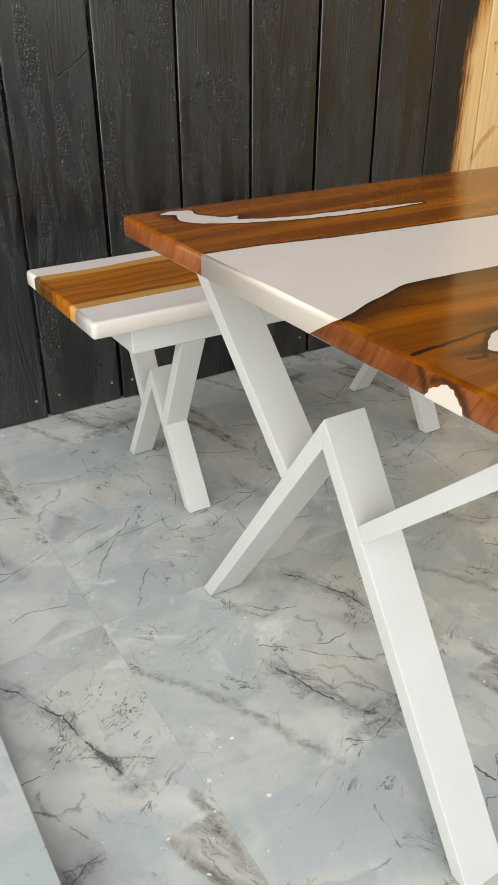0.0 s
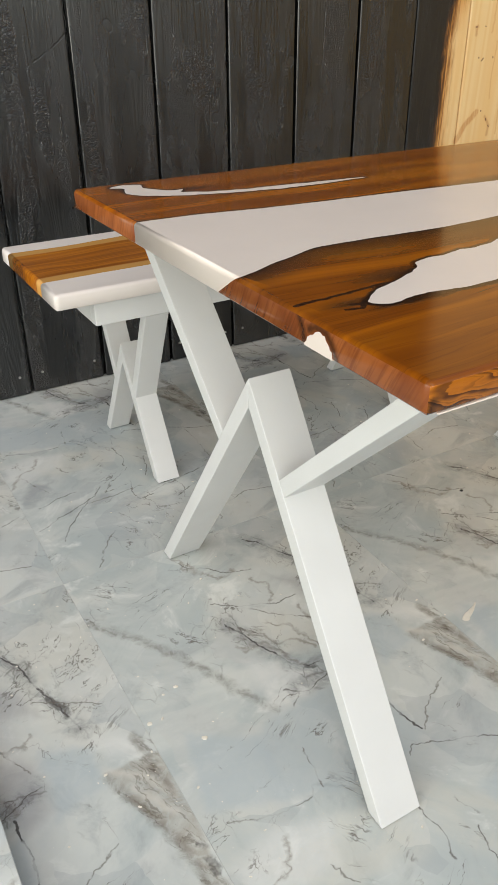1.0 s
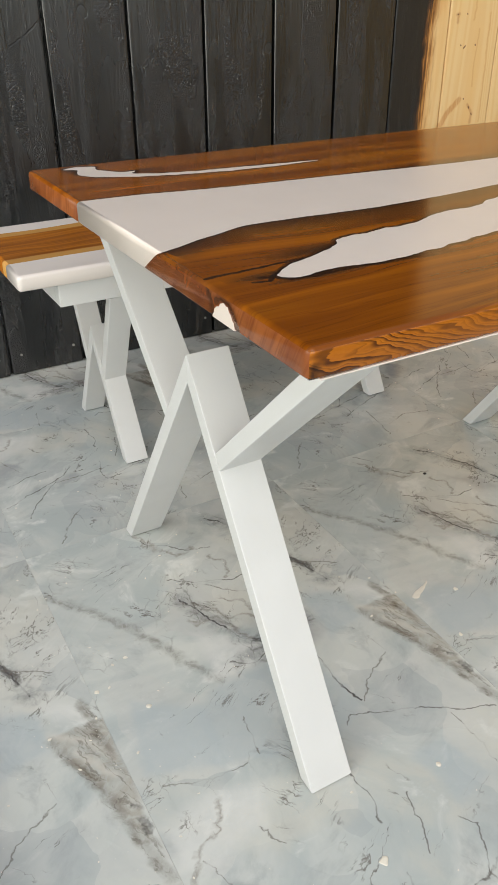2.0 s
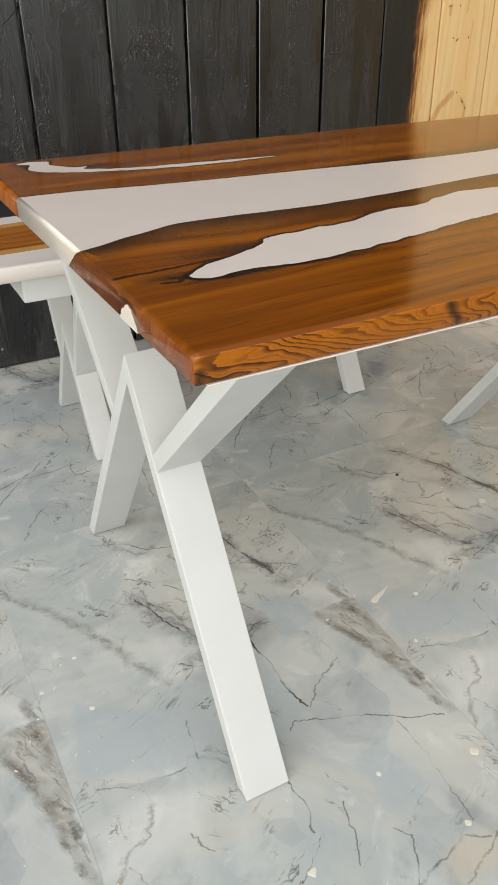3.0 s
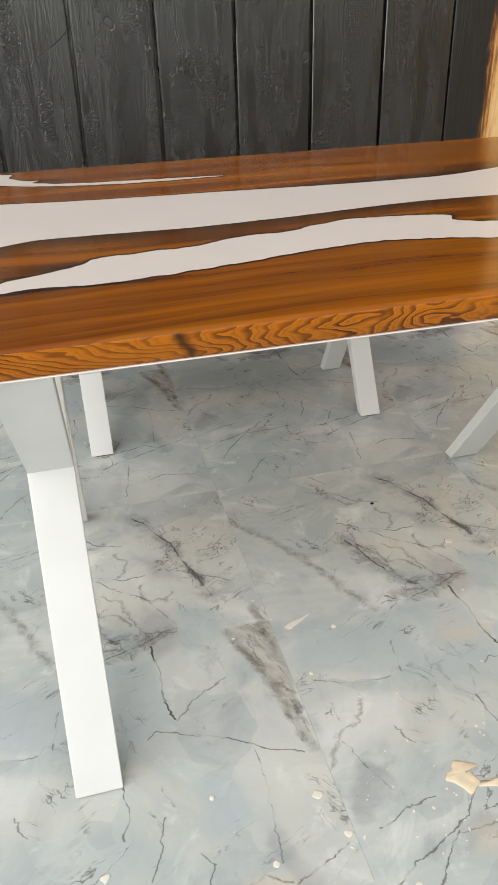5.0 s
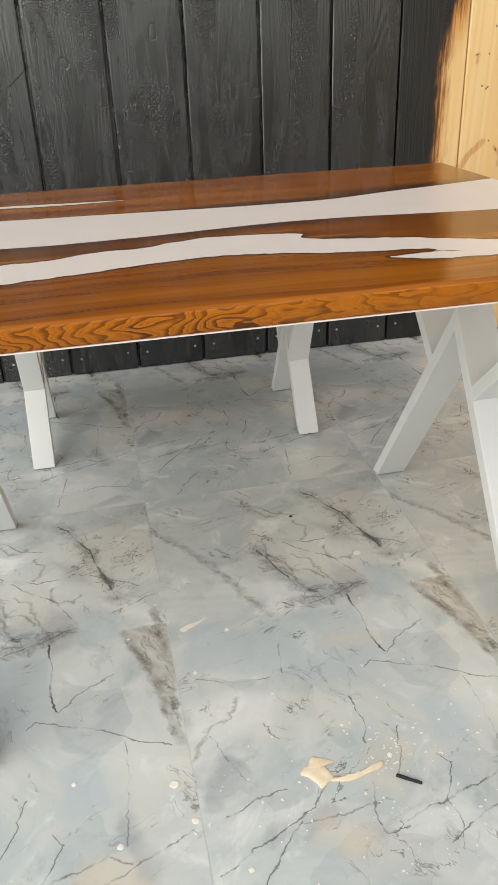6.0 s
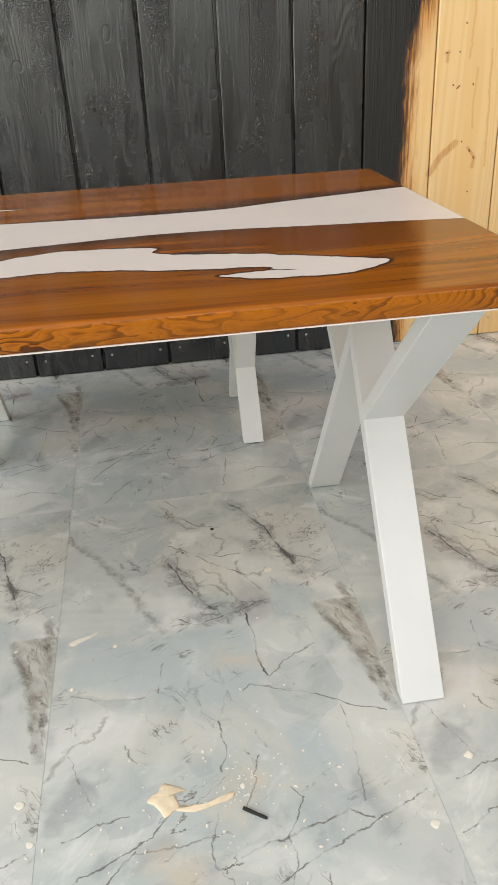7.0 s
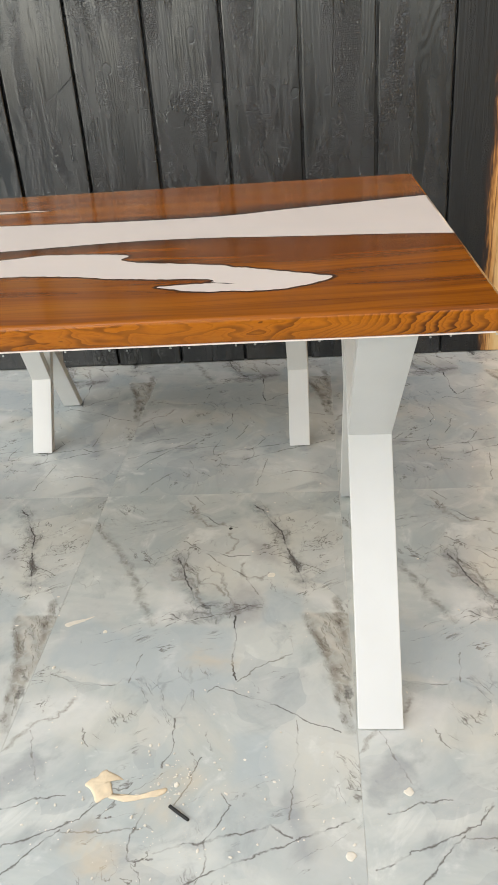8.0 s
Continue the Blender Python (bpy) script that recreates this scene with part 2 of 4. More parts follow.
    col = g.mix(g.math("MULTIPLY", soft, g.math("MULTIPLY_ADD", crumble, 0.6, 0.15)), col, rgb(0.21, 0.20, 0.18))
    brown = lines_mask(g, shaken(g, p, 30, 0.030, 6), BROWN_VEINS, 0.014)
    col = g.mix(g.math("MULTIPLY", brown, g.math("MULTIPLY_ADD", crumble, 0.45, 0.3)), col, rgb(0.20, 0.18, 0.15))
    col = g.mix(g.math("MULTIPLY", g.math("MAXIMUM", wedge, g.span(brown, 0.1, 0.5)), g.math("MULTIPLY", g.math("MULTIPLY", slant, broken), 0.55)), col, rgb(0.11, 0.095, 0.07))
    wisps = lines_mask(g, shaken(g, shaken(g, p, 20, 0.06, 3), 60, 0.02, 5), WISP_VEINS, 0.0075)
    col = g.mix(g.math("MULTIPLY", wisps, g.math("MULTIPLY_ADD", crumble, 0.5, 0.25)), col, rgb(0.24, 0.215, 0.185))
    halo = lines_mask(g, shaken(g, p, 26, 0.050, 6), DARK_VEINS[:2] + [[(0.26, 0.730), (0.33, 0.735), (0.41, 0.765)]], 0.030)
    col = g.mix(g.math("MULTIPLY", halo, g.math("MULTIPLY_ADD", crumble, 0.55, 0.10)), col, rgb(0.20, 0.205, 0.21))
    clot = lines_mask(g, shaken(g, p, 30, 0.030, 5), [[(0.286, 0.785), (0.312, 0.762)], [(0.483, 0.925), (0.500, 0.880)], [(0.585, 0.560), (0.592, 0.520)]], 0.013)
    col = g.mix(g.math("MULTIPLY", g.span(clot, 0.1, 0.7, 0.0, 0.75), broken), col, rgb(0.075, 0.072, 0.072))
    twigs = g.math("MAXIMUM", g.math("MAXIMUM", slant, fan), net)
    col = g.mix(g.math("MULTIPLY", g.span(halo, 0.05, 0.4), g.math("MULTIPLY", g.math("MULTIPLY", twigs, broken), 0.22)), col, rgb(0.09, 0.082, 0.08))
    shards = g.node("ShaderNodeTexVoronoi", {"Vector": g.vmath("MULTIPLY", jag, (1.0, 0.6, 0.0)), "Scale": 21.0})
    shards.feature = "DISTANCE_TO_EDGE"
    web = g.span(shards.outputs["Distance"], 0.0, 0.036, 1.0, 0.0)
    near = g.math("MAXIMUM", g.span(halo, 0.0, 0.3), g.math("MULTIPLY", g.span(zone, 0.54, 0.66), 0.7))
    col = g.mix(g.math("MULTIPLY", g.math("MULTIPLY", web, near), g.math("MULTIPLY", broken, 0.5)), col, rgb(0.12, 0.11, 0.10))
    dark = lines_mask(g, jag, DARK_VEINS, 0.0029)
    col = g.mix(g.math("MULTIPLY", g.span(dark, 0.1, 0.8), g.math("ADD", broken, 0.2, clamp=True)), col, rgb(0.095, 0.092, 0.09))
    fine = g.math("MULTIPLY", g.math("MAXIMUM", lines_mask(g, jag, FINE_VEINS, 0.0021), lines_mask(g, jag, LOW_VEINS, 0.0023)), g.math("ADD", broken, 0.2, clamp=True))
    col = g.mix(g.math("MULTIPLY", fine, 0.85), col, rgb(0.11, 0.10, 0.09))
    hair = g.math("MULTIPLY", lines_mask(g, jag, HAIR_VEINS, 0.0022), g.math("ADD", broken, 0.15, clamp=True))
    col = g.mix(g.math("MULTIPLY", hair, 0.75), col, rgb(0.15, 0.135, 0.115))
    loose = g.math("MAXIMUM", g.math("MULTIPLY", fan, g.span(zone, 0.53, 0.62)), g.math("MULTIPLY", cross, g.span(zone, 0.47, 0.38)))
    loose = g.math("MAXIMUM", loose, g.math("MULTIPLY", net, g.span(warm, 0.52, 0.60)))
    col = g.mix(g.math("MULTIPLY", g.math("MULTIPLY", loose, broken), 0.85), col, rgb(0.13, 0.115, 0.10))
    dust = g.noise(g.place(), 4.0, 5, 0.6).outputs["Fac"]
    grit = g.span(g.noise(g.place(), 420, 2, 0.5).outputs["Fac"], 0.64, 0.72)
    col = g.mix(g.math("MULTIPLY", grit, g.span(dust, 0.5, 0.66, 0.0, 0.6)), col, rgb(0.70, 0.60, 0.45))
    stain = lines_mask(g, shaken(g, flat(g, g.place()), 12, 0.12, 4), [[(0.80, 0.13), (0.86, 0.12)], [(1.17, 0.10), (1.13, 0.13)], [(1.27, 0.24), (1.24, 0.2)], [(1.25, 0.52), (1.32, 0.50)]], 0.05)
    col = g.mix(g.math("MULTIPLY", stain, g.span(cloud2, 0.42, 0.6, 0.1, 0.5)), col, rgb(0.62, 0.52, 0.37))
    rough = g.span(dust, 0.3, 0.7, 0.07, 0.18)
    wave = g.noise(g.place(), 7.0, 2).outputs["Fac"]
    return g.out(Base_Color=col, Roughness=rough, Normal=g.bump(wave, 0.002, 0.2))


def grout():
    g = Graph("grout", 0.9)
    n = g.noise(g.place(), 60, 3).outputs["Fac"]
    return g.out(Base_Color=g.mix(n, rgb(0.50, 0.49, 0.46), rgb(0.64, 0.62, 0.57)))


def charred_part(g, p, chance):
    """Colour, roughness and relief of burnt, sealed boards with upright grain."""
    x, y, z = g.split(p)
    seed = g.math("MULTIPLY", chance, 37.0)
    q = g.join(g.math("ADD", x, seed), 0.0, g.math("ADD", z, seed))
    bent = g.vmath("ADD", q, g.vmath("MULTIPLY", g.vmath("SUBTRACT", g.noise(q, 18, 2).outputs["Color"], (0.5, 0.5, 0.5)), (0.012, 0, 0.006)))
    scales = g.node("ShaderNodeTexVoronoi", {"Vector": g.vmath("MULTIPLY", bent, (125, 1, 150)), "Scale": 1.0, "Randomness": 0.8})
    scales.feature = "DISTANCE_TO_EDGE"
    crack = g.span(scales.outputs["Distance"], 0.0, 0.16)
    where = g.span(g.noise(g.vmath("MULTIPLY", q, (12, 1, 1.8)), 1.0, 4, 0.6, 0.5).outputs["Fac"], 0.46, 0.60)
    grain = g.noise(g.vmath("MULTIPLY", bent, (190, 1, 2.6)), 1.0, 3, 0.55, 0.3).outputs["Fac"]
    arch = g.noise(g.vmath("MULTIPLY", q, (7.5, 1, 0.9)), 1.0, 2, 0.45, 0.3).outputs["Fac"]
    rings = g.math("SINE", g.math("ADD", g.math("MULTIPLY", arch, 150.0), g.math("MULTIPLY", grain, 2.0)))
    broad = g.noise(g.vmath("MULTIPLY", q, (9, 1, 2.0)), 1.0, 5, 0.6, 0.6).outputs["Fac"]
    wall_p = g.join(x, z, 0.0)
    spots = lines_mask(g, shaken(g, wall_p, 40, 0.010), [[(1.160, 1.035), (1.161, 1.058)], [(1.052, 1.05), (1.044, 1.052)], [(0.891, 0.978), (0.898, 0.970)],
                       [(1.003, 0.71), (1.006, 0.712)], [(1.203, 0.73), (1.204, 0.735)], [(1.461, 0.866), (1.463, 0.874)], [(1.56, 0.87), (1.561, 0.872)], [(0.62, 0.86), (0.62, 0.87)]], 0.017)
    knot = g.span(spots, 0.15, 0.7)
    eye_ring = g.math("MULTIPLY", g.span(spots, 0.1, 0.3), g.span(spots, 0.75, 0.45))
    checks = lines_mask(g, shaken(g, wall_p, 55, 0.008), [[(0.680, 1.148), (0.680, 1.10)], [(0.684, 1.016), (0.688, 0.897), (0.74, 0.925), (0.788, 0.965)],
                        [(1.293, 0.952), (1.295, 0.882)], [(1.586, 1.108), (1.580, 0.95), (1.576, 0.823)], [(1.188, 0.80), (1.186, 0.66)]], 0.0035)
    check = g.span(checks, 0.1, 0.7)
    smooth = g.math("SUBTRACT", 1.0, where)
    height = g.math("MULTIPLY", g.math("MULTIPLY", crack, where), 1.25)
    height = g.math("ADD", height, g.math("MULTIPLY", grain, g.math("MULTIPLY_ADD", smooth, 0.5, 0.25)))
    height = g.math("ADD", height, g.math("MULTIPLY", rings, g.math("MULTIPLY_ADD", smooth, 0.10, 0.02)))
    height = g.math("SUBTRACT", height, g.math("ADD", g.math("MULTIPLY", check, 1.6), g.math("MULTIPLY", eye_ring, 0.35)))
    col = g.mix(g.span(broad, 0.35, 0.7), rgb(0.0022, 0.0022, 0.0024), rgb(0.008, 0.0078, 0.0076))
    col = g.mix(g.math("MULTIPLY", g.span(rings, 0.0, -1.0), g.math("MULTIPLY", smooth, 0.55)), col, rgb(0.003, 0.003, 0.003))
    col = g.mix(g.math("MULTIPLY", g.math("SUBTRACT", 1.0, crack), g.math("MULTIPLY", where, 0.9)), col, rgb(0.002, 0.002, 0.002))
    col = g.mix(g.math("MAXIMUM", g.math("MULTIPLY", knot, 0.7), check), col, rgb(0.003, 0.003, 0.003))
    rough = g.math("ADD", g.span(broad, 0.3, 0.7, 0.20, 0.33), g.math("MULTIPLY", knot, 0.15))
    return col, rough, height


def pine_part(g, p):
    x, y, z = g.split(p)
    n = g.noise(g.vmath("MULTIPLY", p, (8, 1, 0.55)), 1.0, 2, 0.45, 0.3).outputs["Fac"]
    rings = g.math("SINE", g.math("MULTIPLY", g.math("ADD", n, g.math("MULTIPLY", x, 3.0)), 60.0))
    fine = g.noise(g.vmath("MULTIPLY", p, (160, 1, 5)), 1.0, 3, 0.6).outputs["Fac"]
    col = g.mix(g.span(rings, -0.6, 1.0), rgb(0.70, 0.48, 0.225), rgb(0.67, 0.42, 0.175))
    col = g.mix(g.math("MULTIPLY", fine, 0.45), col, rgb(0.74, 0.55, 0.29))
    blotch = g.noise(g.vmath("MULTIPLY", p, (8, 1, 3)), 1.0, 3).outputs["Fac"]
    col = g.mix(g.span(blotch, 0.5, 0.75, 0.0, 0.35), col, rgb(0.70, 0.42, 0.15))
    flat_p = g.join(x, z, 0.0)
    streaks = lines_mask(g, shaken(g, flat_p, 26, 0.016), [[(2.167, 0.588), (2.20, 0.637), (2.250, 0.680)]], 0.017)
    col = g.mix(g.math("MULTIPLY", g.span(streaks, 0.0, 0.7), g.span(fine, 0.3, 0.65, 0.35, 0.75)), col, rgb(0.46, 0.19, 0.05))
    threads = lines_mask(g, shaken(g, flat_p, 18, 0.02), [[(2.287, 1.085), (2.278, 0.93)], [(2.309, 0.90), (2.300, 0.80), (2.307, 0.72)], [(2.18, 0.46), (2.185, 0.2)], [(2.35, 0.95), (2.36, 0.60)]], 0.006)
    col = g.mix(g.math("MULTIPLY", threads, 0.55), col, rgb(0.55, 0.28, 0.09))
    bigs = lines_mask(g, shaken(g, flat_p, 60, 0.008), [[(2.200, 0.946), (2.208, 0.948)], [(2.204, 0.94), (2.205, 0.925)], [(2.295, 0.663), (2.319, 0.632)], [(2.318, 0.628), (2.316, 0.60)]], 0.010)
    col = g.mix(g.span(bigs, 0.0, 1.0, 0.0, 0.48), col, rgb(0.38, 0.15, 0.04))
    spots = lines_mask(g, shaken(g, flat_p, 60, 0.005), [
        [(2.202, 0.947), (2.204, 0.947)], [(2.230, 0.854), (2.231, 0.853)], [(2.243, 0.844), (2.251, 0.851)], [(2.296, 0.854), (2.297, 0.852)],
        [(2.260, 1.028), (2.261, 1.026)], [(2.244, 0.948), (2.245, 0.947)], [(2.272, 0.684), (2.273, 0.683)], [(2.306, 0.522), (2.307, 0.521)],
        [(2.300, 0.656), (2.304, 0.650)], [(2.317, 0.632), (2.320, 0.628)], [(2.47, 0.80), (2.472, 0.795)], [(2.36, 0.08), (2.363, 0.085)], [(2.54, 0.62), (2.542, 0.61)]], 0.0050)
    col = g.mix(g.span(spots, 0.2, 0.75, 0.0, 0.9), col, rgb(0.14, 0.055, 0.020))
    return col, fine


def charred():
    g = Graph("charred_wood", spec=0.8)
    col, rough, height = charred_part(g, g.place(), g.chance())
    return g.out(Base_Color=col, Roughness=rough, Normal=g.bump(height, 0.0012, 1.0))


def pine():
    g = Graph("pine_boards", 0.42)
    col, fine = pine_part(g, g.place())
    return g.out(Base_Color=col, Normal=g.bump(fine, 0.0006, 0.5))


def half_charred():
    """The board where the burning stops: a ragged edge with brown scorching."""
    g = Graph("half_charred_pine")
    p = g.place()
    x, y, z = g.split(p)
    burnt, rough, height = charred_part(g, p, g.chance())
    raw, fine = pine_part(g, p)
    warp = g.noise(g.vmath("MULTIPLY", p, (20, 1, 5)), 1.0, 4, 0.6, 1.2).outputs["Fac"]
    tongues = g.noise(g.vmath("MULTIPLY", p, (70, 1, 9)), 1.0, 3, 0.6, 1.5).outputs["Fac"]
    line = g.math("ADD", 2.074, g.span(z, 0.90, 1.22, 0.0, 0.075))
    edge = g.math("SUBTRACT", x, g.math("ADD", line, g.math("MULTIPLY", g.math("SUBTRACT", warp, 0.5), 0.05)))
    edge = g.math("ADD", edge, g.math("MULTIPLY", g.math("SUBTRACT", tongues, 0.5), 0.045))
    scorch = g.span(edge, -0.012, g.span(z, 0.85, 1.15, 0.065, 0.11), 1.0, 0.0)
    veins = g.noise(g.vmath("MULTIPLY", p, (130, 1, 2.5)), 1.0, 3, 0.6, 0.6).outputs["Fac"]
    col = g.mix(g.math("MULTIPLY", scorch, 0.95), raw, rgb(0.50, 0.20, 0.025))
    col = g.mix(g.math("MULTIPLY", g.span(edge, 0.0, 0.055, 0.9, 0.0), g.span(veins, 0.46, 0.60)), col, rgb(0.10, 0.030, 0.006))
    col = g.mix(g.span(edge, -0.012, 0.018, 1.0, 0.0), col, rgb(0.05, 0.016, 0.006))
    char = g.span(edge, -0.02, 0.004, 1.0, 0.0)
    col = g.mix(char, col, burnt)
    return g.out(Base_Color=col, Roughness=0.42, Normal=g.bump(g.math("ADD", g.math("MULTIPLY", height, char), g.math("MULTIPLY", fine, 0.3)), 0.0018, 0.8))


def teak(name, kind):
    """Varnished hardwood: 'top' with grain along x, 'edge' with figured bands, 'end' with fine slanting rays."""
    g = Graph(name, 0.12, 0.24)
    p = g.place()
    x, y, z = g.split(p)
    if kind == "top":
        bend = g.noise(g.vmath("MULTIPLY", p, (1.6, 5, 1)), 1.0, 2, 0.5).outputs["Fac"]
        q = g.join(x, g.math("ADD", y, g.math("MULTIPLY", bend, 0.12)), z)
        broad = g.noise(g.vmath("MULTIPLY", q, (1.2, 26, 1)), 1.0, 3, 0.5, 0.3).outputs["Fac"]
        fine = g.noise(g.vmath("MULTIPLY", q, (3.5, 160, 1)), 1.0, 4, 0.6, 0.3).outputs["Fac"]
        col = g.mix(g.span(broad, 0.34, 0.68), rgb(0.175, 0.044, 0.0010), rgb(0.335, 0.096, 0.0012))
        col = g.mix(g.span(fine, 0.42, 0.72, 0.0, 0.42), col, rgb(0.14, 0.034, 0.002))
        gold = g.noise(g.vmath("MULTIPLY", q, (2.0, 12, 1)), 1.0, 2).outputs["Fac"]
        col = g.mix(g.span(gold, 0.52, 0.72, 0.0, 0.6), col, rgb(0.34, 0.115, 0.003))
        rim = g.attribute("rim")
        wave = g.math("MULTIPLY", g.math("SUBTRACT", g.noise(g.vmath("MULTIPLY", p, (9, 40, 1)), 1.0, 3).outputs["Fac"], 0.5), 0.03)
        col = g.mix(g.span(g.math("ADD", g.attribute("heart"), g.math("MULTIPLY", wave, 8.0)), 0.15, 0.95, 0.0, 0.90), col, rgb(0.034, 0.014, 0.005))
        thread = g.noise(g.vmath("MULTIPLY", q, (2.4, 75, 1)), 1.0, 3, 0.6, 0.4).outputs["Fac"]
        col = g.mix(g.math("MULTIPLY", g.span(g.math("ABSOLUTE", g.math("SUBTRACT", thread, 0.5)), 0.0, 0.035, 1.0, 0.0), g.span(broad, 0.62, 0.42, 0.05, 0.38)), col, rgb(0.085, 0.018, 0.002))
        crack = lines_mask(g, shaken(g, g.join(x, y, 0.0), 38, 0.010, 4), [[(0.497, 0.495), (0.540, 0.499), (0.586, 0.502), (0.626, 0.506)], [(0.535, 0.460), (0.552, 0.456), (0.566, 0.470), (0.585, 0.482), (0.611, 0.499)],
                           [(0.548, 0.470), (0.570, 0.462)], [(0.566, 0.461), (0.576, 0.449), (0.598, 0.448)], [(0.602, 0.444), (0.635, 0.447), (0.667, 0.448), (0.70, 0.446)]], 0.0052)
        col = g.mix(g.span(crack, 0.15, 0.7, 0.0, 0.9), col, rgb(0.016, 0.006, 0.003))
        col = g.mix(g.span(rim, 0.0015, 0.0095, 0.92, 0.0), col, rgb(0.014, 0.006, 0.003))
    elif kind == "edge":
        n = g.noise(g.vmath("MULTIPLY", p, (4.5, 1, 20)), 1.0, 2, 0.45, 0.4).outputs["Fac"]
        kink = g.noise(g.vmath("MULTIPLY", p, (22, 1, 95)), 1.0, 2, 0.5).outputs["Fac"]
        wide = g.noise(g.vmath("MULTIPLY", p, (11, 1, 4)), 1.0, 2, 0.5).outputs["Fac"]
        calm = g.math("MINIMUM", g.math("MAXIMUM", g.math("SUBTRACT", x, 0.98), 0.0), 0.44)
        run = g.math("SUBTRACT", g.math("MULTIPLY", x, 46.0), g.math("MULTIPLY", calm, 34.0))
        run = g.math("ADD", run, g.math("MULTIPLY", n, 13.0))
        run = g.math("ADD", run, g.math("ADD", g.math("MULTIPLY", kink, 1.7), g.math("MULTIPLY", wide, 4.0)))
        phase = g.math("FRACT", run)
        bands = g.math("MULTIPLY", g.span(phase, 0.35, 0.90), g.span(phase, 1.0, 0.95))
        lesser = g.math("FRACT", g.math("MULTIPLY", run, 3.0))
        bands = g.math("MAXIMUM", bands, g.math("MULTIPLY", g.math("MULTIPLY", g.span(lesser, 0.4, 0.9), g.span(lesser, 1.0, 0.92)), 0.42))
        fine = g.noise(g.vmath("MULTIPLY", p, (90, 90, 300)), 1.0, 3, 0.6).outputs["Fac"]
        amount = g.span(g.noise(g.vmath("MULTIPLY", p, (6, 1, 12)), 1.0, 3).outputs["Fac"], 0.3, 0.65, 0.25, 1.0)
        col = g.mix(fine, rgb(0.30, 0.083, 0.004), rgb(0.44, 0.142, 0.007))
        col = g.mix(g.math("MULTIPLY", bands, amount), col, rgb(0.070, 0.019, 0.003))
        knot = lines_mask(g, shaken(g, g.join(x, z, 0.0), 50, 0.012), [[(0.779, 0.716), (0.776, 0.730), (0.766, 0.744)], [(0.496, 0.716), (0.498, 0.730)]], 0.011)
        col = g.mix(g.math("MULTIPLY", knot, 0.85), col, rgb(0.02, 0.008, 0.004))
    else:
        q = g.join(x, g.math("ADD", y, g.math("MULTIPLY", z, 0.5)), z)
        fine = g.noise(g.vmath("MULTIPLY", q, (1, 210, 14)), 1.0, 4, 0.6, 0.2).outputs["Fac"]
        broad = g.noise(g.vmath("MULTIPLY", q, (1, 22, 12)), 1.0, 3, 0.5, 0.6).outputs["Fac"]
        col = g.mix(g.span(broad, 0.3, 0.7), rgb(0.20, 0.055, 0.014), rgb(0.31, 0.098, 0.026))
        col = g.mix(g.span(fine, 0.45, 0.7, 0.0, 0.55), col, rgb(0.12, 0.030, 0.008))
        knot = lines_mask(g, shaken(g, g.join(y, z, 0.0), 60, 0.008), [[(0.480, 0.748), (0.470, 0.734), (0.468, 0.721)], [(0.460, 0.738), (0.449, 0.744), (0.432, 0.744), (0.420, 0.735), (0.414, 0.720)]], 0.009)
        col = g.mix(g.math("MULTIPLY", knot, 0.8), col, rgb(0.03, 0.012, 0.006))
    tone = g.math("ADD", 0.93, g.math("MULTIPLY", g.chance(), 0.14))
    col = g.mix(1.0, col, g.join(tone, tone, tone), "MULTIPLY")
    return g.out(Base_Color=col, Roughness=g.span(fine, 0.3, 0.7, 0.11, 0.17), Normal=g.bump(fine, 0.0001, 0.12))


def bench_teak():
    g = Graph("bench_teak", 0.25, 0.3)
    p = g.place()
    x, y, z = g.split(p)
    bend = g.noise(g.vmath("MULTIPLY", p, (2.4, 5, 1)), 1.0, 2).outputs["Fac"]
    q = g.join(x, g.math("ADD", y, g.math("MULTIPLY", bend, 0.10)), z)
    broad = g.noise(g.vmath("MULTIPLY", q, (1.3, 34, 8)), 1.0, 3, 0.5, 0.3).outputs["Fac"]
    fine = g.noise(g.vmath("MULTIPLY", q, (4, 190, 60)), 1.0, 4, 0.6, 0.3).outputs["Fac"]
    col = g.mix(g.span(broad, 0.34, 0.68), rgb(0.28, 0.080, 0.003), rgb(0.50, 0.165, 0.006))
    col = g.mix(g.span(fine, 0.42, 0.68, 0.0, 0.55), col, rgb(0.15, 0.042, 0.005))
    side = g.math("ABSOLUTE", g.math("SUBTRACT", g.math("ADD", y, g.math("MULTIPLY", g.math("SUBTRACT", bend, 0.5), 0.03)), 1.5455))
    col = g.mix(g.span(side, 0.088, 0.098, 0.0, 0.85), col, rgb(0.56, 0.30, 0.075))
    return g.out(Base_Color=col, Normal=g.bump(fine, 0.0001, 0.12))


def resin(name, tint):
    g = Graph(name, 0.30)
    n = g.noise(g.place(), 9, 4, 0.5).outputs["Fac"]
    col = g.mix(g.span(n, 0.3, 0.7), rgb(*tint), rgb(*(c * 0.965 for c in tint)))
    return g.out(Base_Color=col, Roughness=0.34)


def white_paint():
    g = Graph("white_powder_coat", 0.38)
    n = g.noise(g.place(), 330, 2, 0.5).outputs["Fac"]
    big = g.noise(g.place(), 6, 3).outputs["Fac"]
    col = g.mix(g.span(big, 0.35, 0.7), rgb(0.62, 0.62, 0.61), rgb(0.595, 0.595, 0.585))
    return g.out(Base_Color=col, Normal=g.bump(n, 0.0004, 0.3), Roughness=g.span(big, 0.3, 0.7, 0.34, 0.44))


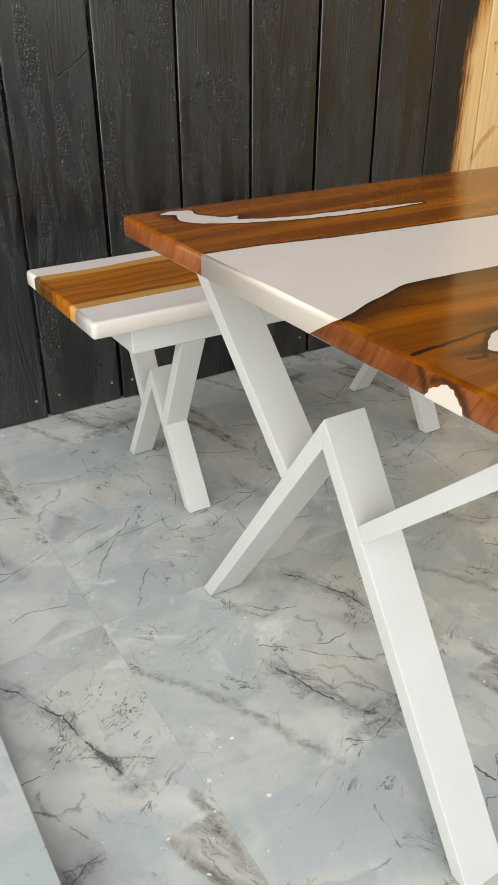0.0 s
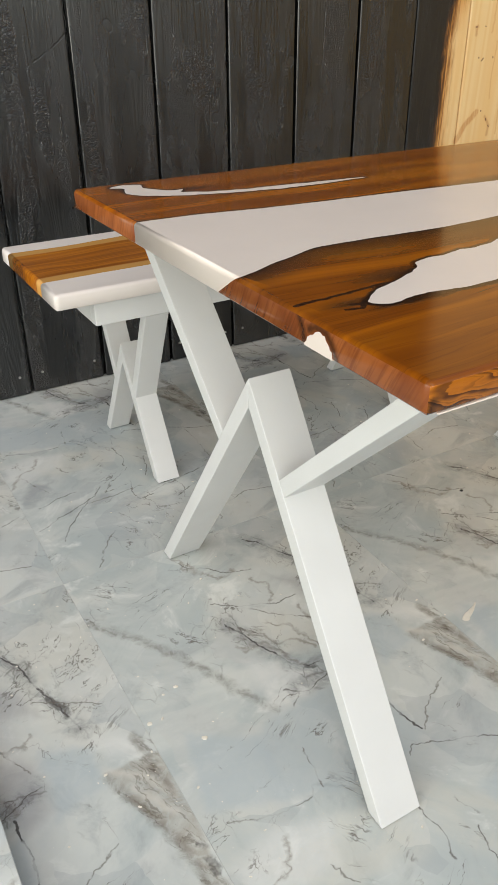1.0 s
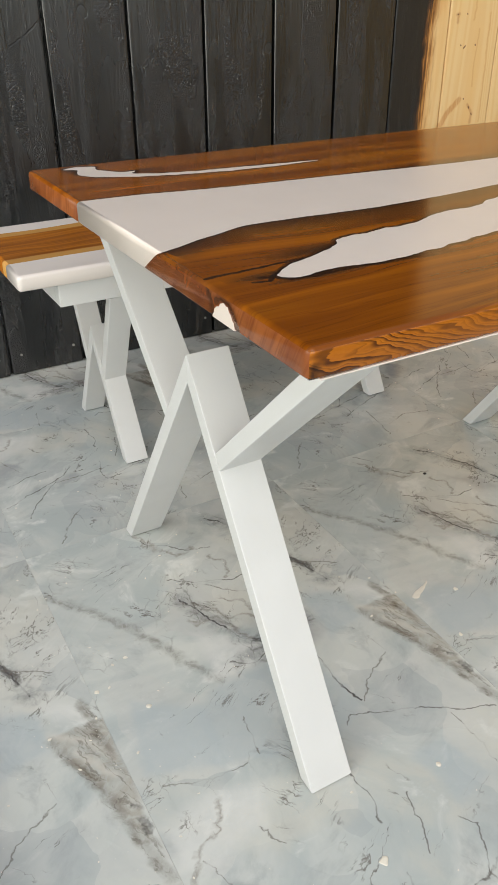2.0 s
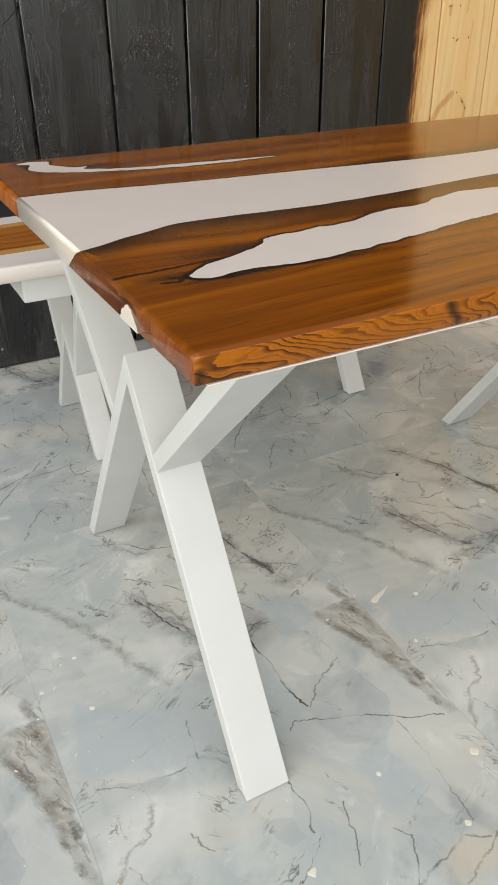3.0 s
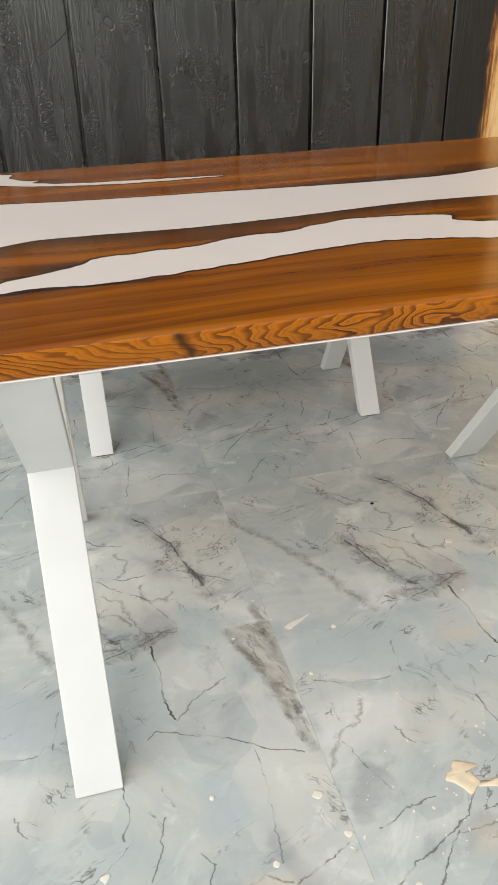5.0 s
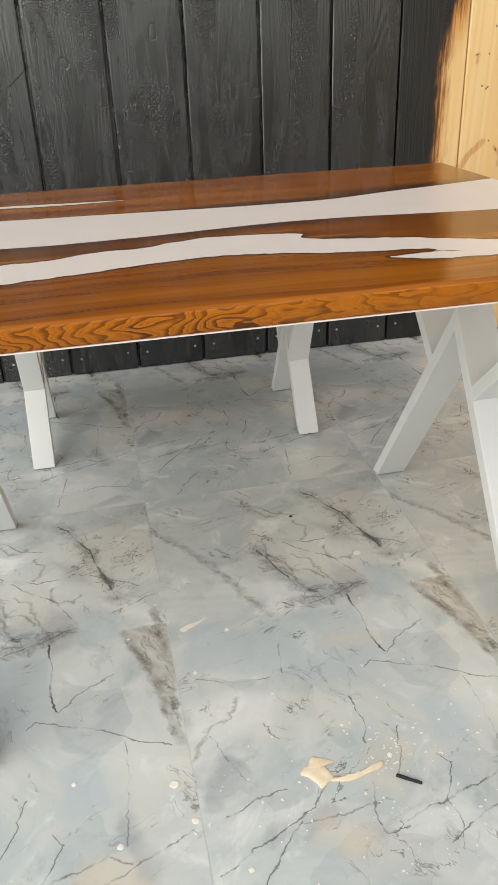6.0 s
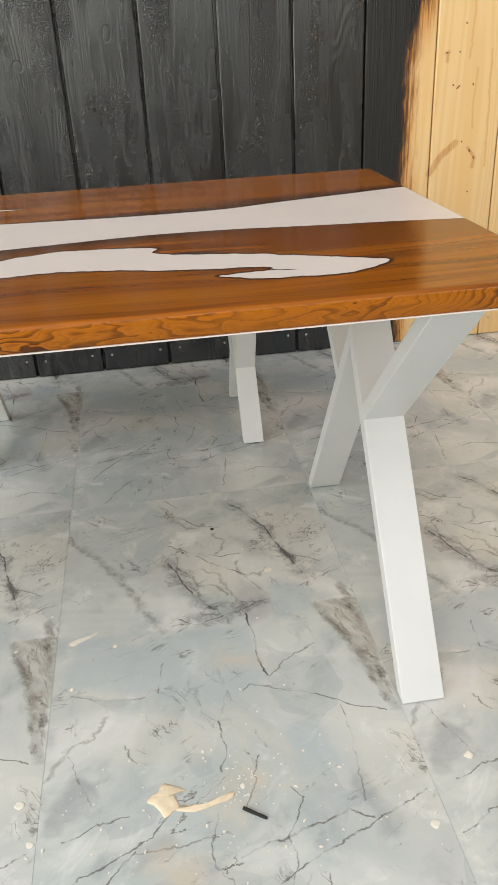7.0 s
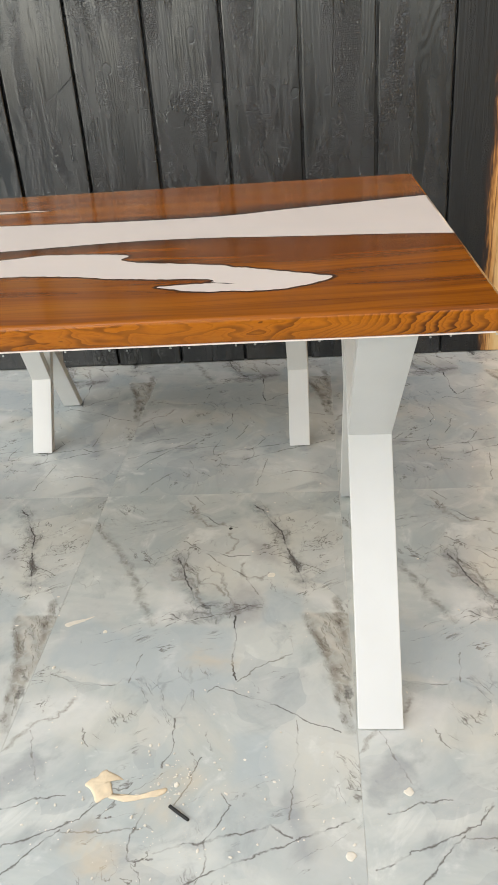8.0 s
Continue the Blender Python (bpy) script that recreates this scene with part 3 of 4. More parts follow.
def plain(name, colour, rough, metal=0.0, grain=80, vary=0.12):
    g = Graph(name, rough, 0.5, metal)
    n = g.noise(g.place(), grain, 4).outputs["Fac"]
    col = g.mix(n, rgb(*(c * (1 - vary) for c in colour)), rgb(*(min(1, c * (1 + vary)) for c in colour)))
    return g.out(Base_Color=col, Normal=g.bump(n, 0.0008, 0.4))


MARBLE, GROUT, CHARRED, PINE, HALF = marble(), grout(), charred(), pine(), half_charred()
TEAK_TOP, TEAK_EDGE, TEAK_END = teak("teak_top", "top"), teak("teak_front_edge", "edge"), teak("teak_end_grain", "end")
TEAK_BENCH = bench_teak()
RESIN, RESIN_BENCH = resin("cream_resin", (0.70, 0.615, 0.55)), resin("rosy_white_resin", (0.74, 0.675, 0.63))
PAINT = white_paint()
RUBBER = plain("black_rubber", (0.02, 0.02, 0.02), 0.7)
STEEL = plain("screw_steel", (0.62, 0.61, 0.58), 0.3, 1.0)
PUTTY = plain("dried_putty", (0.72, 0.60, 0.43), 0.85, 0.0, 90, 0.2)
DROP = plain("dried_resin_drop", (0.73, 0.69, 0.60), 0.5, 0.0, 120, 0.12)
CHAR_STICK = plain("charcoal", (0.012, 0.012, 0.012), 0.8)
CRUMB = plain("white_crumbs", (0.70, 0.66, 0.58), 0.8)
PLASTER = plain("white_plaster", (0.74, 0.73, 0.70), 0.9, 0.0, 14, 0.04)


# ---- mesh helpers ----
def link_mesh(name, bm, materials, parent=None, label="", smooth=False):
    me = bpy.data.meshes.new(name)
    bmesh.ops.recalc_face_normals(bm, faces=bm.faces[:])
    bm.to_mesh(me)
    bm.free()
    for m in materials if isinstance(materials, (list, tuple)) else [materials]:
        me.materials.append(m)
    if smooth:
        me.shade_smooth()
    ob = new(name, me)
    if parent is not None:
        ob.parent = parent
    if label:
        tagged(ob, label)
    return ob


def part(name, bm, material, parent, label="", smooth=False):
    return link_mesh(name, bm, material, parent, label, smooth)


def box(lo, hi, bevel=0.0, segments=2):
    bm = bmesh.new()
    bmesh.ops.create_cube(bm, size=1.0)
    for v in bm.verts:
        v.co = [lo[i] + (v.co[i] + 0.5) * (hi[i] - lo[i]) for i in range(3)]
    if bevel:
        bmesh.ops.bevel(bm, geom=bm.edges[:], offset=bevel, segments=segments, affect="EDGES", profile=0.6)
    return bm


def prism_x(outline, xa, xb, bevel=0.0016):
    """A bar with a y-z outline, from xa to xb, with softened edges."""
    bm = bmesh.new()
    a = [bm.verts.new((xa, y, z)) for y, z in outline]
    b = [bm.verts.new((xb, y, z)) for y, z in outline]
    bm.faces.new(a)
    bm.faces.new(b[::-1])
    for i in range(len(a)):
        j = (i + 1) % len(a)
        bm.faces.new((a[i], b[i], b[j], a[j]))
    bmesh.ops.recalc_face_normals(bm, faces=bm.faces[:])
    if bevel:
        bmesh.ops.bevel(bm, geom=bm.edges[:], offset=bevel, segments=2, affect="EDGES", profile=0.6)
    return bm


def thing(name, base, label, category, group=""):
    e = new(name)
    e.location = base
    return tagged(e, label, category, group)


def under(ob, parent):
    """Hangs ob under parent without moving it."""
    ob.parent = parent
    ob.matrix_parent_inverse = Matrix.Translation(parent.location).inverted()
    return ob


# ---- the room ----
WALL_Y = 2.000


def wall_with_openings(name, lo, hi, axis, openings, top, label, material=None):
    """A wall box along x or y with openings (from, to, sill) up to one height."""
    bm = bmesh.new()

    def add(lo2, hi2):
        geo = bmesh.ops.create_cube(bm, size=1.0)["verts"]
        for v in geo:
            v.co = [lo2[i] + (v.co[i] + 0.5) * (hi2[i] - lo2[i]) for i in range(3)]

    def cut(u0, u1, z0, z1):
        l, h = list(lo), list(hi)
        l[axis], h[axis], l[2], h[2] = u0, u1, z0, z1
        add(l, h)

    start = lo[axis]
    for a, b, sill in openings:
        cut(start, a, lo[2], hi[2])
        cut(a, b, top, hi[2])
        if sill:
            cut(a, b, lo[2], sill)
        start = b
    cut(start, hi[axis], lo[2], hi[2])
    return tagged(link_mesh(name, bm, material or PLASTER), label, "wall", "", "structure")


wall_with_openings("wall_west", (-3.45, -3.2, -0.05), (-3.25, 2.25, 3.5), 1, [(-2.4, 1.2, 0.0)], 3.2, "white plastered wall with a wide open doorway")
wall_with_openings("wall_south", (-3.25, -3.2, -0.05), (4.6, -3.0, 3.5), 0, [(-3.1, 0.3, 0.0), (0.5, 4.2, 1.1)], 3.2, "white plastered wall with an open doorway and wide window")
tagged(link_mesh("wall_east", box((4.6, -3.2, -0.05), (4.8, 2.25, 3.5)), PINE), "plain pine side wall", "wall", "", "structure")
ceiling = bmesh.new()
for lo, hi in (((-3.45, 1.75, 3.5), (4.8, 2.25, 3.65)), ((-3.45, -3.2, 3.5), (4.8, -2.85, 3.65)),
               ((-3.45, -2.85, 3.5), (-2.95, 1.75, 3.65)), ((4.35, -2.85, 3.5), (4.8, 1.75, 3.65))):
    for v in bmesh.ops.create_cube(ceiling, size=1.0)["verts"]:
        v.co = [lo[k] + (v.co[k] + 0.5) * (hi[k] - lo[k]) for k in range(3)]
tagged(link_mesh("ceiling", ceiling, PLASTER), "white ceiling border round a wide open roof", "ceiling", "", "structure")
tagged(link_mesh("ground", box((-40, -40, -0.3), (40, 40, -0.06)), plain("yard_concrete", (0.36, 0.35, 0.33), 0.9, 0, 5)),
       "grey concrete yard outside the open room", "ground", "", "structure")
floor = tagged(link_mesh("floor", box((-3.25, -3.0, -0.05), (4.6, 2.03, -0.0008)), GROUT), "polished grey marble-print floor tiles with brown veins", "floor", "", "structure")
wall_north = tagged(link_mesh("wall_north", box((-3.25, WALL_Y + 0.0225, -0.05), (4.6, 2.25, 3.5)), CHARRED),
                    "upright boards, charred black beside bare knotty pine", "wall", "", "structure")

# ---- the dining table ----
TX0, TX1, TY0, TY1 = 0.490, 1.719, 0.283, 1.180
T_TOP, T_BOT, T_R = 0.750, 0.7185, 0.006


def smooth_line(points, step, rough, seed, closed=False):
    """A curve through the points, with small natural raggedness."""
    pts = [Vector((*p, 0)) for p in points]
    n = len(pts)
    out = []
    for i in range(n if closed else n - 1):
        if closed:
            p0, p1, p2, p3 = pts[i - 1], pts[i], pts[(i + 1) % n], pts[(i + 2) % n]
        else:
            p0, p1, p2, p3 = pts[max(i - 1, 0)], pts[i], pts[i + 1], pts[min(i + 2, n - 1)]
        k = max(1, round((p2 - p1).length / step))
        for j in range(k):
            t = j / k
            v = 0.5 * ((2 * p1) + (p2 - p0) * t + (2 * p0 - 5 * p1 + 4 * p2 - p3) * t * t + (3 * p1 - p0 - 3 * p2 + p3) * t ** 3)
            inside = closed or 0 < i + t
            w = noise.noise_vector((v.x * 45 + seed, v.y * 45, seed)) + 0.5 * noise.noise_vector((v.x * 150, v.y * 150 + seed, 0))
            out.append((v.x, v.y + w.y * rough) if inside else (v.x, v.y))
    if not closed:
        out.append(points[-1])
    return out


def inside(x, y, loop):
    hit = False
    for (x1, y1), (x2, y2) in zip(loop, loop[1:] + loop[:1]):
        if (y1 > y) != (y2 > y) and x < (x2 - x1) * (y - y1) / (y2 - y1) + x1:
            hit = not hit
    return hit


def slab(x0, x1, y0, y1, zb, zt, r, lines, loops, sort, grid, heart=None, lean=None):
    """Cuts a flat slab along lines and loops into pieces; gives a bmesh for each, with rounded outer edges.
    The attribute rim is the distance to the nearest cut."""
    from mathutils.geometry import delaunay_2d_cdt
    ax, bx, ay, by = x0 + r, x1 - r, y0 + r, y1 - r
    verts, edges = [], []

    def chain(pts, closed):
        s = len(verts)
        verts.extend(pts)
        edges.extend((s + i, s + i + 1) for i in range(len(pts) - 1))
        if closed:
            edges.append((s + len(pts) - 1, s))

    turn = [k * 0.25 * 0.013 for k in range(1, 5)]
    border = [(ax + d, ay) for d in [0.0] + turn] + [(bx - d, ay) for d in turn[::-1]]
    border += [(bx, ay + d) for d in [0.0] + turn] + [(bx, by - d) for d in turn[::-1]]
    border += [(bx - d, by) for d in [0.0] + turn] + [(ax + d, by) for d in turn[::-1]]
    border += [(ax, by - d) for d in [0.0] + turn] + [(ax, ay + d) for d in turn[::-1]]
    chain(border, True)

    def eased(px, py):
        """Bends the square corners of the outline into quarter circles."""
        c = 0.012 if px < x0 + 0.1 and py > y1 - 0.1 else 0.004
        cx, cy = min(max(px, x0 + c), x1 - c), min(max(py, y0 + c), y1 - c)
        dx, dy = px - cx, py - cy
        if not dx or not dy:
            return px, py
        k = max(abs(dx), abs(dy)) / math.hypot(dx, dy)
        return cx + dx * k, cy + dy * k

    cuts = []
    for line in lines:
        chain(line, False)
        cuts += line
    for loop in loops:
        chain(loop, True)
        cuts += loop
    near = np.array(cuts)
    extra = []
    for cx, cy in cuts:
        for dx, dy in ((0, 0.005), (0, -0.005), (0, 0.012), (0, -0.012), (0.006, 0), (-0.006, 0)):
            extra.append((cx + dx, cy + dy))
    nx, ny = round((bx - ax) / grid), round((by - ay) / grid)
    extra += [(ax + (bx - ax) * i / nx, ay + (by - ay) * j / ny) for i in range(1, nx) for j in range(1, ny)]
    kept = []
    for e in extra:
        if ax + 0.002 < e[0] < bx - 0.002 and ay + 0.002 < e[1] < by - 0.002 and np.hypot(*(near - e).T).min() > 0.0022:
            kept.append(e)
    verts.extend(kept)
    co, _, tris, *_ = delaunay_2d_cdt([Vector(v) for v in verts], edges, [], 0, 1e-6)
    pieces = {}
    for tri in tris:
        c = sum((co[i] for i in tri), Vector((0, 0))) / 3
        pieces.setdefault(sort(c.x, c.y), []).append(tri)
    made = {}
    for key, faces in pieces.items():
        bm = bmesh.new()
        rim, dark = bm.verts.layers.float.new("rim"), bm.verts.layers.float.new("heart")
        levels = {}

        def vert(i, level):
            if (i, level) not in levels:
                x, y = co[i]
                if level == 0:
                    z, out = zt, 0.0
                elif level <= 4:
                    a = level / 4 * math.pi / 2
                    z, out = zt - r * (1 - math.cos(a)), r * math.sin(a)
                elif level == 5:
                    z, out = zb + 0.0025, r
                else:
                    z, out = zb, r - 0.0025
                px = x - out if abs(x - ax) < 1e-5 else x + out if abs(x - bx) < 1e-5 else x
                py = y - out if abs(y - ay) < 1e-5 else y + out if abs(y - by) < 1e-5 else y
                px, py = eased(px, py)
                if lean:
                    py += lean(x, y) * (zt - z) / (zt - zb)
                v = bm.verts.new((px, py, z))
                v[rim] = float(np.hypot(*(near - (x, y)).T).min()) if level == 0 else 0.02
                v[dark] = heart(x, y) if heart and level == 0 else 0.0
                levels[(i, level)] = v
            return levels[(i, level)]

        count = {}
        for tri in faces:
            bm.faces.new([vert(i, 0) for i in tri])
            bm.faces.new([vert(i, 6) for i in reversed(tri)])
            for a, b in zip(tri, tri[1:] + tri[:1]):
                count.setdefault((min(a, b), max(a, b)), []).append((a, b))
        for pair in count.values():
            if len(pair) == 1:
                a, b = pair[0]
                for k in range(6):
                    f = bm.faces.new((vert(b, k), vert(a, k), vert(a, k + 1), vert(b, k + 1)))
                    f.smooth = k < 5
                    mid = (co[a] + co[b]) / 2
                    if k >= 3:
                        f.material_index = 1 if abs(mid.y - ay) < 1e-4 or abs(mid.y - by) < 1e-4 else 2
        made[key] = bm
    return made


RIVER_TOP = [(TX0 + T_R, 0.908), (0.585, 0.904), (0.667, 0.891), (0.754, 0.880), (0.845, 0.873), (0.939, 0.866), (1.05, 0.856), (1.15, 0.848),
             (1.255, 0.845), (1.355, 0.850), (1.463, 0.878), (1.576, 0.902), (TX1 - T_R, 0.933)]
RIVER_LOW = [(TX0 + T_R, 0.609), (0.521, 0.619), (0.559, 0.636), (0.598, 0.650), (0.635, 0.664), (0.677, 0.665), (0.755, 0.662), (0.836, 0.657),
             (0.924, 0.660), (1.018, 0.668), (1.118, 0.680), (1.214, 0.688), (1.334, 0.684), (1.424, 0.671), (1.514, 0.659), (1.605, 0.649), (TX1 - T_R, 0.631)]
INLAY_FRONT = [(0.569, 0.465), (0.595, 0.489), (0.625, 0.501), (0.649, 0.511), (0.687, 0.528), (0.706, 0.549), (0.739, 0.556), (0.786, 0.559),
               (0.845, 0.565), (0.880, 0.581), (0.928, 0.590), (0.970, 0.590), (1.028, 0.612), (1.075, 0.624), (1.115, 0.622), (1.155, 0.614),
               (1.196, 0.604), (1.219, 0.592), (1.211, 0.572), (1.235, 0.553), (1.275, 0.540), (1.354, 0.518), (1.391, 0.499), (1.464, 0.464),
               (1.500, 0.444), (1.525, 0.426), (1.483, 0.393), (1.443, 0.383), (1.385, 0.387), (1.349, 0.391), (1.308, 0.409), (1.292, 0.418),
               (1.311, 0.424), (1.338, 0.4245), (1.352, 0.4235), (1.399, 0.4195), (1.362, 0.428), (1.368, 0.434), (1.358, 0.444), (1.331, 0.450), (1.300, 0.454), (1.230, 0.467), (1.155, 0.491), (1.077, 0.505),
               (1.0, 0.499), (0.895, 0.478), (0.809, 0.462), (0.747, 0.453), (0.703, 0.450), (0.665, 0.453), (0.641, 0.458), (0.601, 0.453), (0.582, 0.453)]
INLAY_BACK = [(0.546, 1.150), (0.575, 1.160), (0.602, 1.150), (0.597, 1.122), (0.610, 1.100), (0.622, 1.083), (0.651, 1.075), (0.640, 1.058),
              (0.704, 1.030), (0.811, 1.015), (0.876, 1.007), (0.975, 0.996), (0.890, 0.989), (0.796, 0.993), (0.702, 1.010), (0.627, 1.034),
              (0.578, 1.060), (0.556, 1.090), (0.560, 1.115), (0.566, 1.132)]
river_top = smooth_line(RIVER_TOP, 0.009, 0.0012, 3.0)
river_low = smooth_line(RIVER_LOW, 0.009, 0.0012, 11.0)
inlay_front = smooth_line(INLAY_FRONT, 0.006, 0.0040, 21.0, True)
inlay_back = smooth_line(INLAY_BACK, 0.006, 0.0034, 33.0, True)
TOP_X, TOP_Y = zip(*river_top)
LOW_X, LOW_Y = zip(*river_low)


def table_piece(x, y):
    if inside(x, y, inlay_front):
        return "inlay_front"
    if inside(x, y, inlay_back):
        return "inlay_back"
    if y > np.interp(x, TOP_X, TOP_Y):
        return "back"
    return "front" if y < np.interp(x, LOW_X, LOW_Y) else "river"


def heartwood(x, y):
    """Where the dark heartwood runs beside the live edges."""
    up, low = y - float(np.interp(x, TOP_X, TOP_Y)), float(np.interp(x, LOW_X, LOW_Y)) - y
    band = 0.0
    if up > 0:
        wide = 0.012 + 0.060 * min(max((x - 0.95) / 0.45, 0), 1) * (1 - 0.5 * min(max((x - 1.4) / 0.3, 0), 1))
        band = 0.85 * math.exp(-(up / wide) ** 2) * (0.35 + 0.65 * min(max((x - 0.85) / 0.35, 0), 1))
    if low > 0:
        wide = 0.075 + 0.02 * math.sin(x * 9)
        band = max(band, 0.80 * math.exp(-(low / wide) ** 2) * (1 - 0.6 * min(max((x - 1.2) / 0.3, 0), 1)))
    for cx, cy, sx, sy in ((0.61, 0.450, 0.08, 0.014), (0.66, 0.525, 0.09, 0.02), (1.26, 0.55, 0.09, 0.014), (1.35, 0.455, 0.09, 0.012),
                           (0.56, 1.13, 0.03, 0.035), (0.66, 1.075, 0.06, 0.016), (0.55, 0.475, 0.055, 0.013), (0.74, 0.446, 0.08, 0.007)):
        band = max(band, 0.9 * math.exp(-((x - cx) / sx) ** 2 - ((y - cy) / sy) ** 2))
    return band


def undercut(x, y):
    """How far the front slab's live edge reaches under the resin at the bottom."""
    return 0.048 if abs(y - float(np.interp(x, LOW_X, LOW_Y))) < 1e-4 else 0.0


table = thing("dining_table", ((TX0 + TX1) / 2, (TY0 + TY1) / 2, 0), "varnished teak river table with cream resin and white steel legs", "table")
pieces = slab(TX0, TX1, TY0, TY1, T_BOT, T_TOP, T_R, [river_top, river_low], [inlay_front, inlay_back], table_piece, 0.013, heartwood, undercut)
TEAKS = [TEAK_TOP, TEAK_EDGE, TEAK_END]
for key, name, mats, label in (
        ("front", "wood_slab", TEAKS, "orange-brown teak slab with figured front edge"),
        ("back", "wood_slab", TEAKS, "orange-brown teak slab with dark live edge"),
        ("river", "resin_river", [RESIN] * 3, "cream epoxy river between the slabs"),
        ("inlay_front", "resin_inlay", [RESIN] * 3, "long ragged cream resin inlay"),
        ("inlay_back", "resin_inlay", [RESIN] * 3, "thin pointed cream resin inlay")):
    under(part(name, pieces[key], mats, None, label), table)
under(part("backing_sheet", box((TX0 + 0.013, TY0 - 0.0004, 0.7170), (TX1 - 0.013, TY1 - 0.010, T_BOT + 0.0001), 0.0004, 1), RESIN, None, "thin cream sheet under the top"), table)
plug = [(0.467, 0.7190), (0.4665, 0.722), (0.463, 0.725), (0.4625, 0.729), (0.457, 0.733), (0.452, 0.7345), (0.448, 0.739), (0.441, 0.7415), (0.436, 0.739), (0.433, 0.740), (0.430, 0.735), (0.4265, 0.733), (0.423, 0.728), (0.420, 0.727), (0.418, 0.7190)]
under(part("resin_plug", prism_x(plug, TX0 - 0.0006, TX0 + 0.004, 0.0003), RESIN, None, "cream resin filling a hole in the end grain"), table)


def leg_frame(owner, xa, xb, foot, centre, apex, join, lean, top, thick):
    """A flat frame of four bars in the y-z plane: an upturned V, with an arm rising outwards from each side."""
    slope = apex / (centre - foot)
    drop = thick * math.sqrt(1 + slope * slope)
    rise = thick * math.sqrt(1 + lean * lean)
    frame_e = new("leg_frame")
    frame_e.location = ((xa + xb) / 2, centre, 0)
    under(frame_e, owner)
    base = frame_e.location.copy()
    z0 = 0.003
    y0 = foot + join / slope
    y_up = (join + rise + lean * y0 + slope * foot) / (slope + lean)
    bar = [(foot + z0 / slope, z0), (centre, apex), (centre, apex - drop), (foot + (drop + z0) / slope, z0)]
    arm = [(y0, join), (y_up, slope * (y_up - foot)), (y0 - (top - join - rise) / lean, top), (y0 - (top - join) / lean, top)]
    for flip in (False, True):
        for name, outline, inset in (("leg_bar", bar, 0.0), ("arm_bar", arm, 0.0004)):
            pts = [((2 * centre - y) if flip else y, z) for y, z in outline]
            ob = part(name, prism_x(pts, xa + inset, xb - inset), PAINT, None)
            ob.parent = frame_e
            ob.matrix_parent_inverse = Matrix.Translation(((xa + xb) / 2, centre, 0)).inverted()
        y1 = foot + 0.5 * drop / slope
        y1 = 2 * centre - y1 if flip else y1
        ob = part("foot_pad", box((xa + 0.014, y1 - 0.010, 0.0), (xb - 0.014, y1 + 0.010, 0.0035), 0.001, 1), RUBBER, None, "black rubber foot pad")
        ob.parent = frame_e
        ob.matrix_parent_inverse = Matrix.Translation(((xa + xb) / 2, centre, 0)).inverted()


for xa, xb, foot in ((0.569, 0.640, 0.349), (1.552, 1.627, 0.341)):
    leg_frame(table, xa, xb, foot, 0.7205, 0.560, 0.412, 1.0, 0.7166, 0.0255)

# ---- the bench ----
BX0, BX1, BY0, BY1, B_TOP, B_BOT = 0.474, 1.665, 1.325, 1.740, 0.520, 0.487
bench = thing("bench", ((BX0 + BX1) / 2, 1.53, 0), "teak and white resin bench on white steel legs beside the wall", "bench")
B_R = 0.008
seam_low = smooth_line([(BX0 + B_R, 1.418), (0.8, 1.423), (1.1, 1.414), (1.4, 1.42), (BX1 - B_R, 1.416)], 0.012, 0.001, 41.0)
seam_top = smooth_line([(BX0 + B_R, 1.673), (0.62, 1.668), (0.8, 1.682), (1.1, 1.677), (1.4, 1.668), (BX1 - B_R, 1.675)], 0.012, 0.001, 52.0)
SL, ST = list(zip(*seam_low)), list(zip(*seam_top))


def bench_piece(x, y):
    return "front" if y < np.interp(x, *SL) else "back" if y > np.interp(x, *ST) else "wood"


seat = slab(BX0, BX1, BY0, BY1, B_BOT, B_TOP, B_R, [seam_low, seam_top], [], bench_piece, 0.03)
under(part("seat_plank", seat["wood"], [TEAK_BENCH] * 3, None, "golden teak plank with pale sapwood edges"), bench)
under(part("seat_resin", seat["front"], [RESIN_BENCH] * 3, None, "rosy white resin edge of the seat"), bench)
under(part("seat_resin", seat["back"], [RESIN_BENCH] * 3, None, "rosy white resin edge of the seat"), bench)
AX0, AX1, AY0, AY1, A_BOT = 0.559, 1.591, 1.342, 1.695, 0.433
for lo, hi in (((AX0, AY0, A_BOT), (AX1, AY0 + 0.03, B_BOT - 0.0005)), ((AX0, AY1 - 0.03, A_BOT), (AX1, AY1, B_BOT - 0.0005)),
               ((AX0 + 0.0004, AY0 + 0.0305, A_BOT), (AX0 + 0.03, AY1 - 0.0305, B_BOT - 0.0005)),
               ((AX1 - 0.03, AY0 + 0.0305, A_BOT), (AX1 - 0.0004, AY1 - 0.0305, B_BOT - 0.0005))):
    under(part("seat_rail", box(lo, hi, 0.0025), PAINT, None), bench)
for xa in (0.671, 1.420):
    leg_frame(bench, xa, xa + 0.057, 1.340, 1.517, 0.310, 0.190, 2.3, A_BOT - 0.0005, 0.0245)

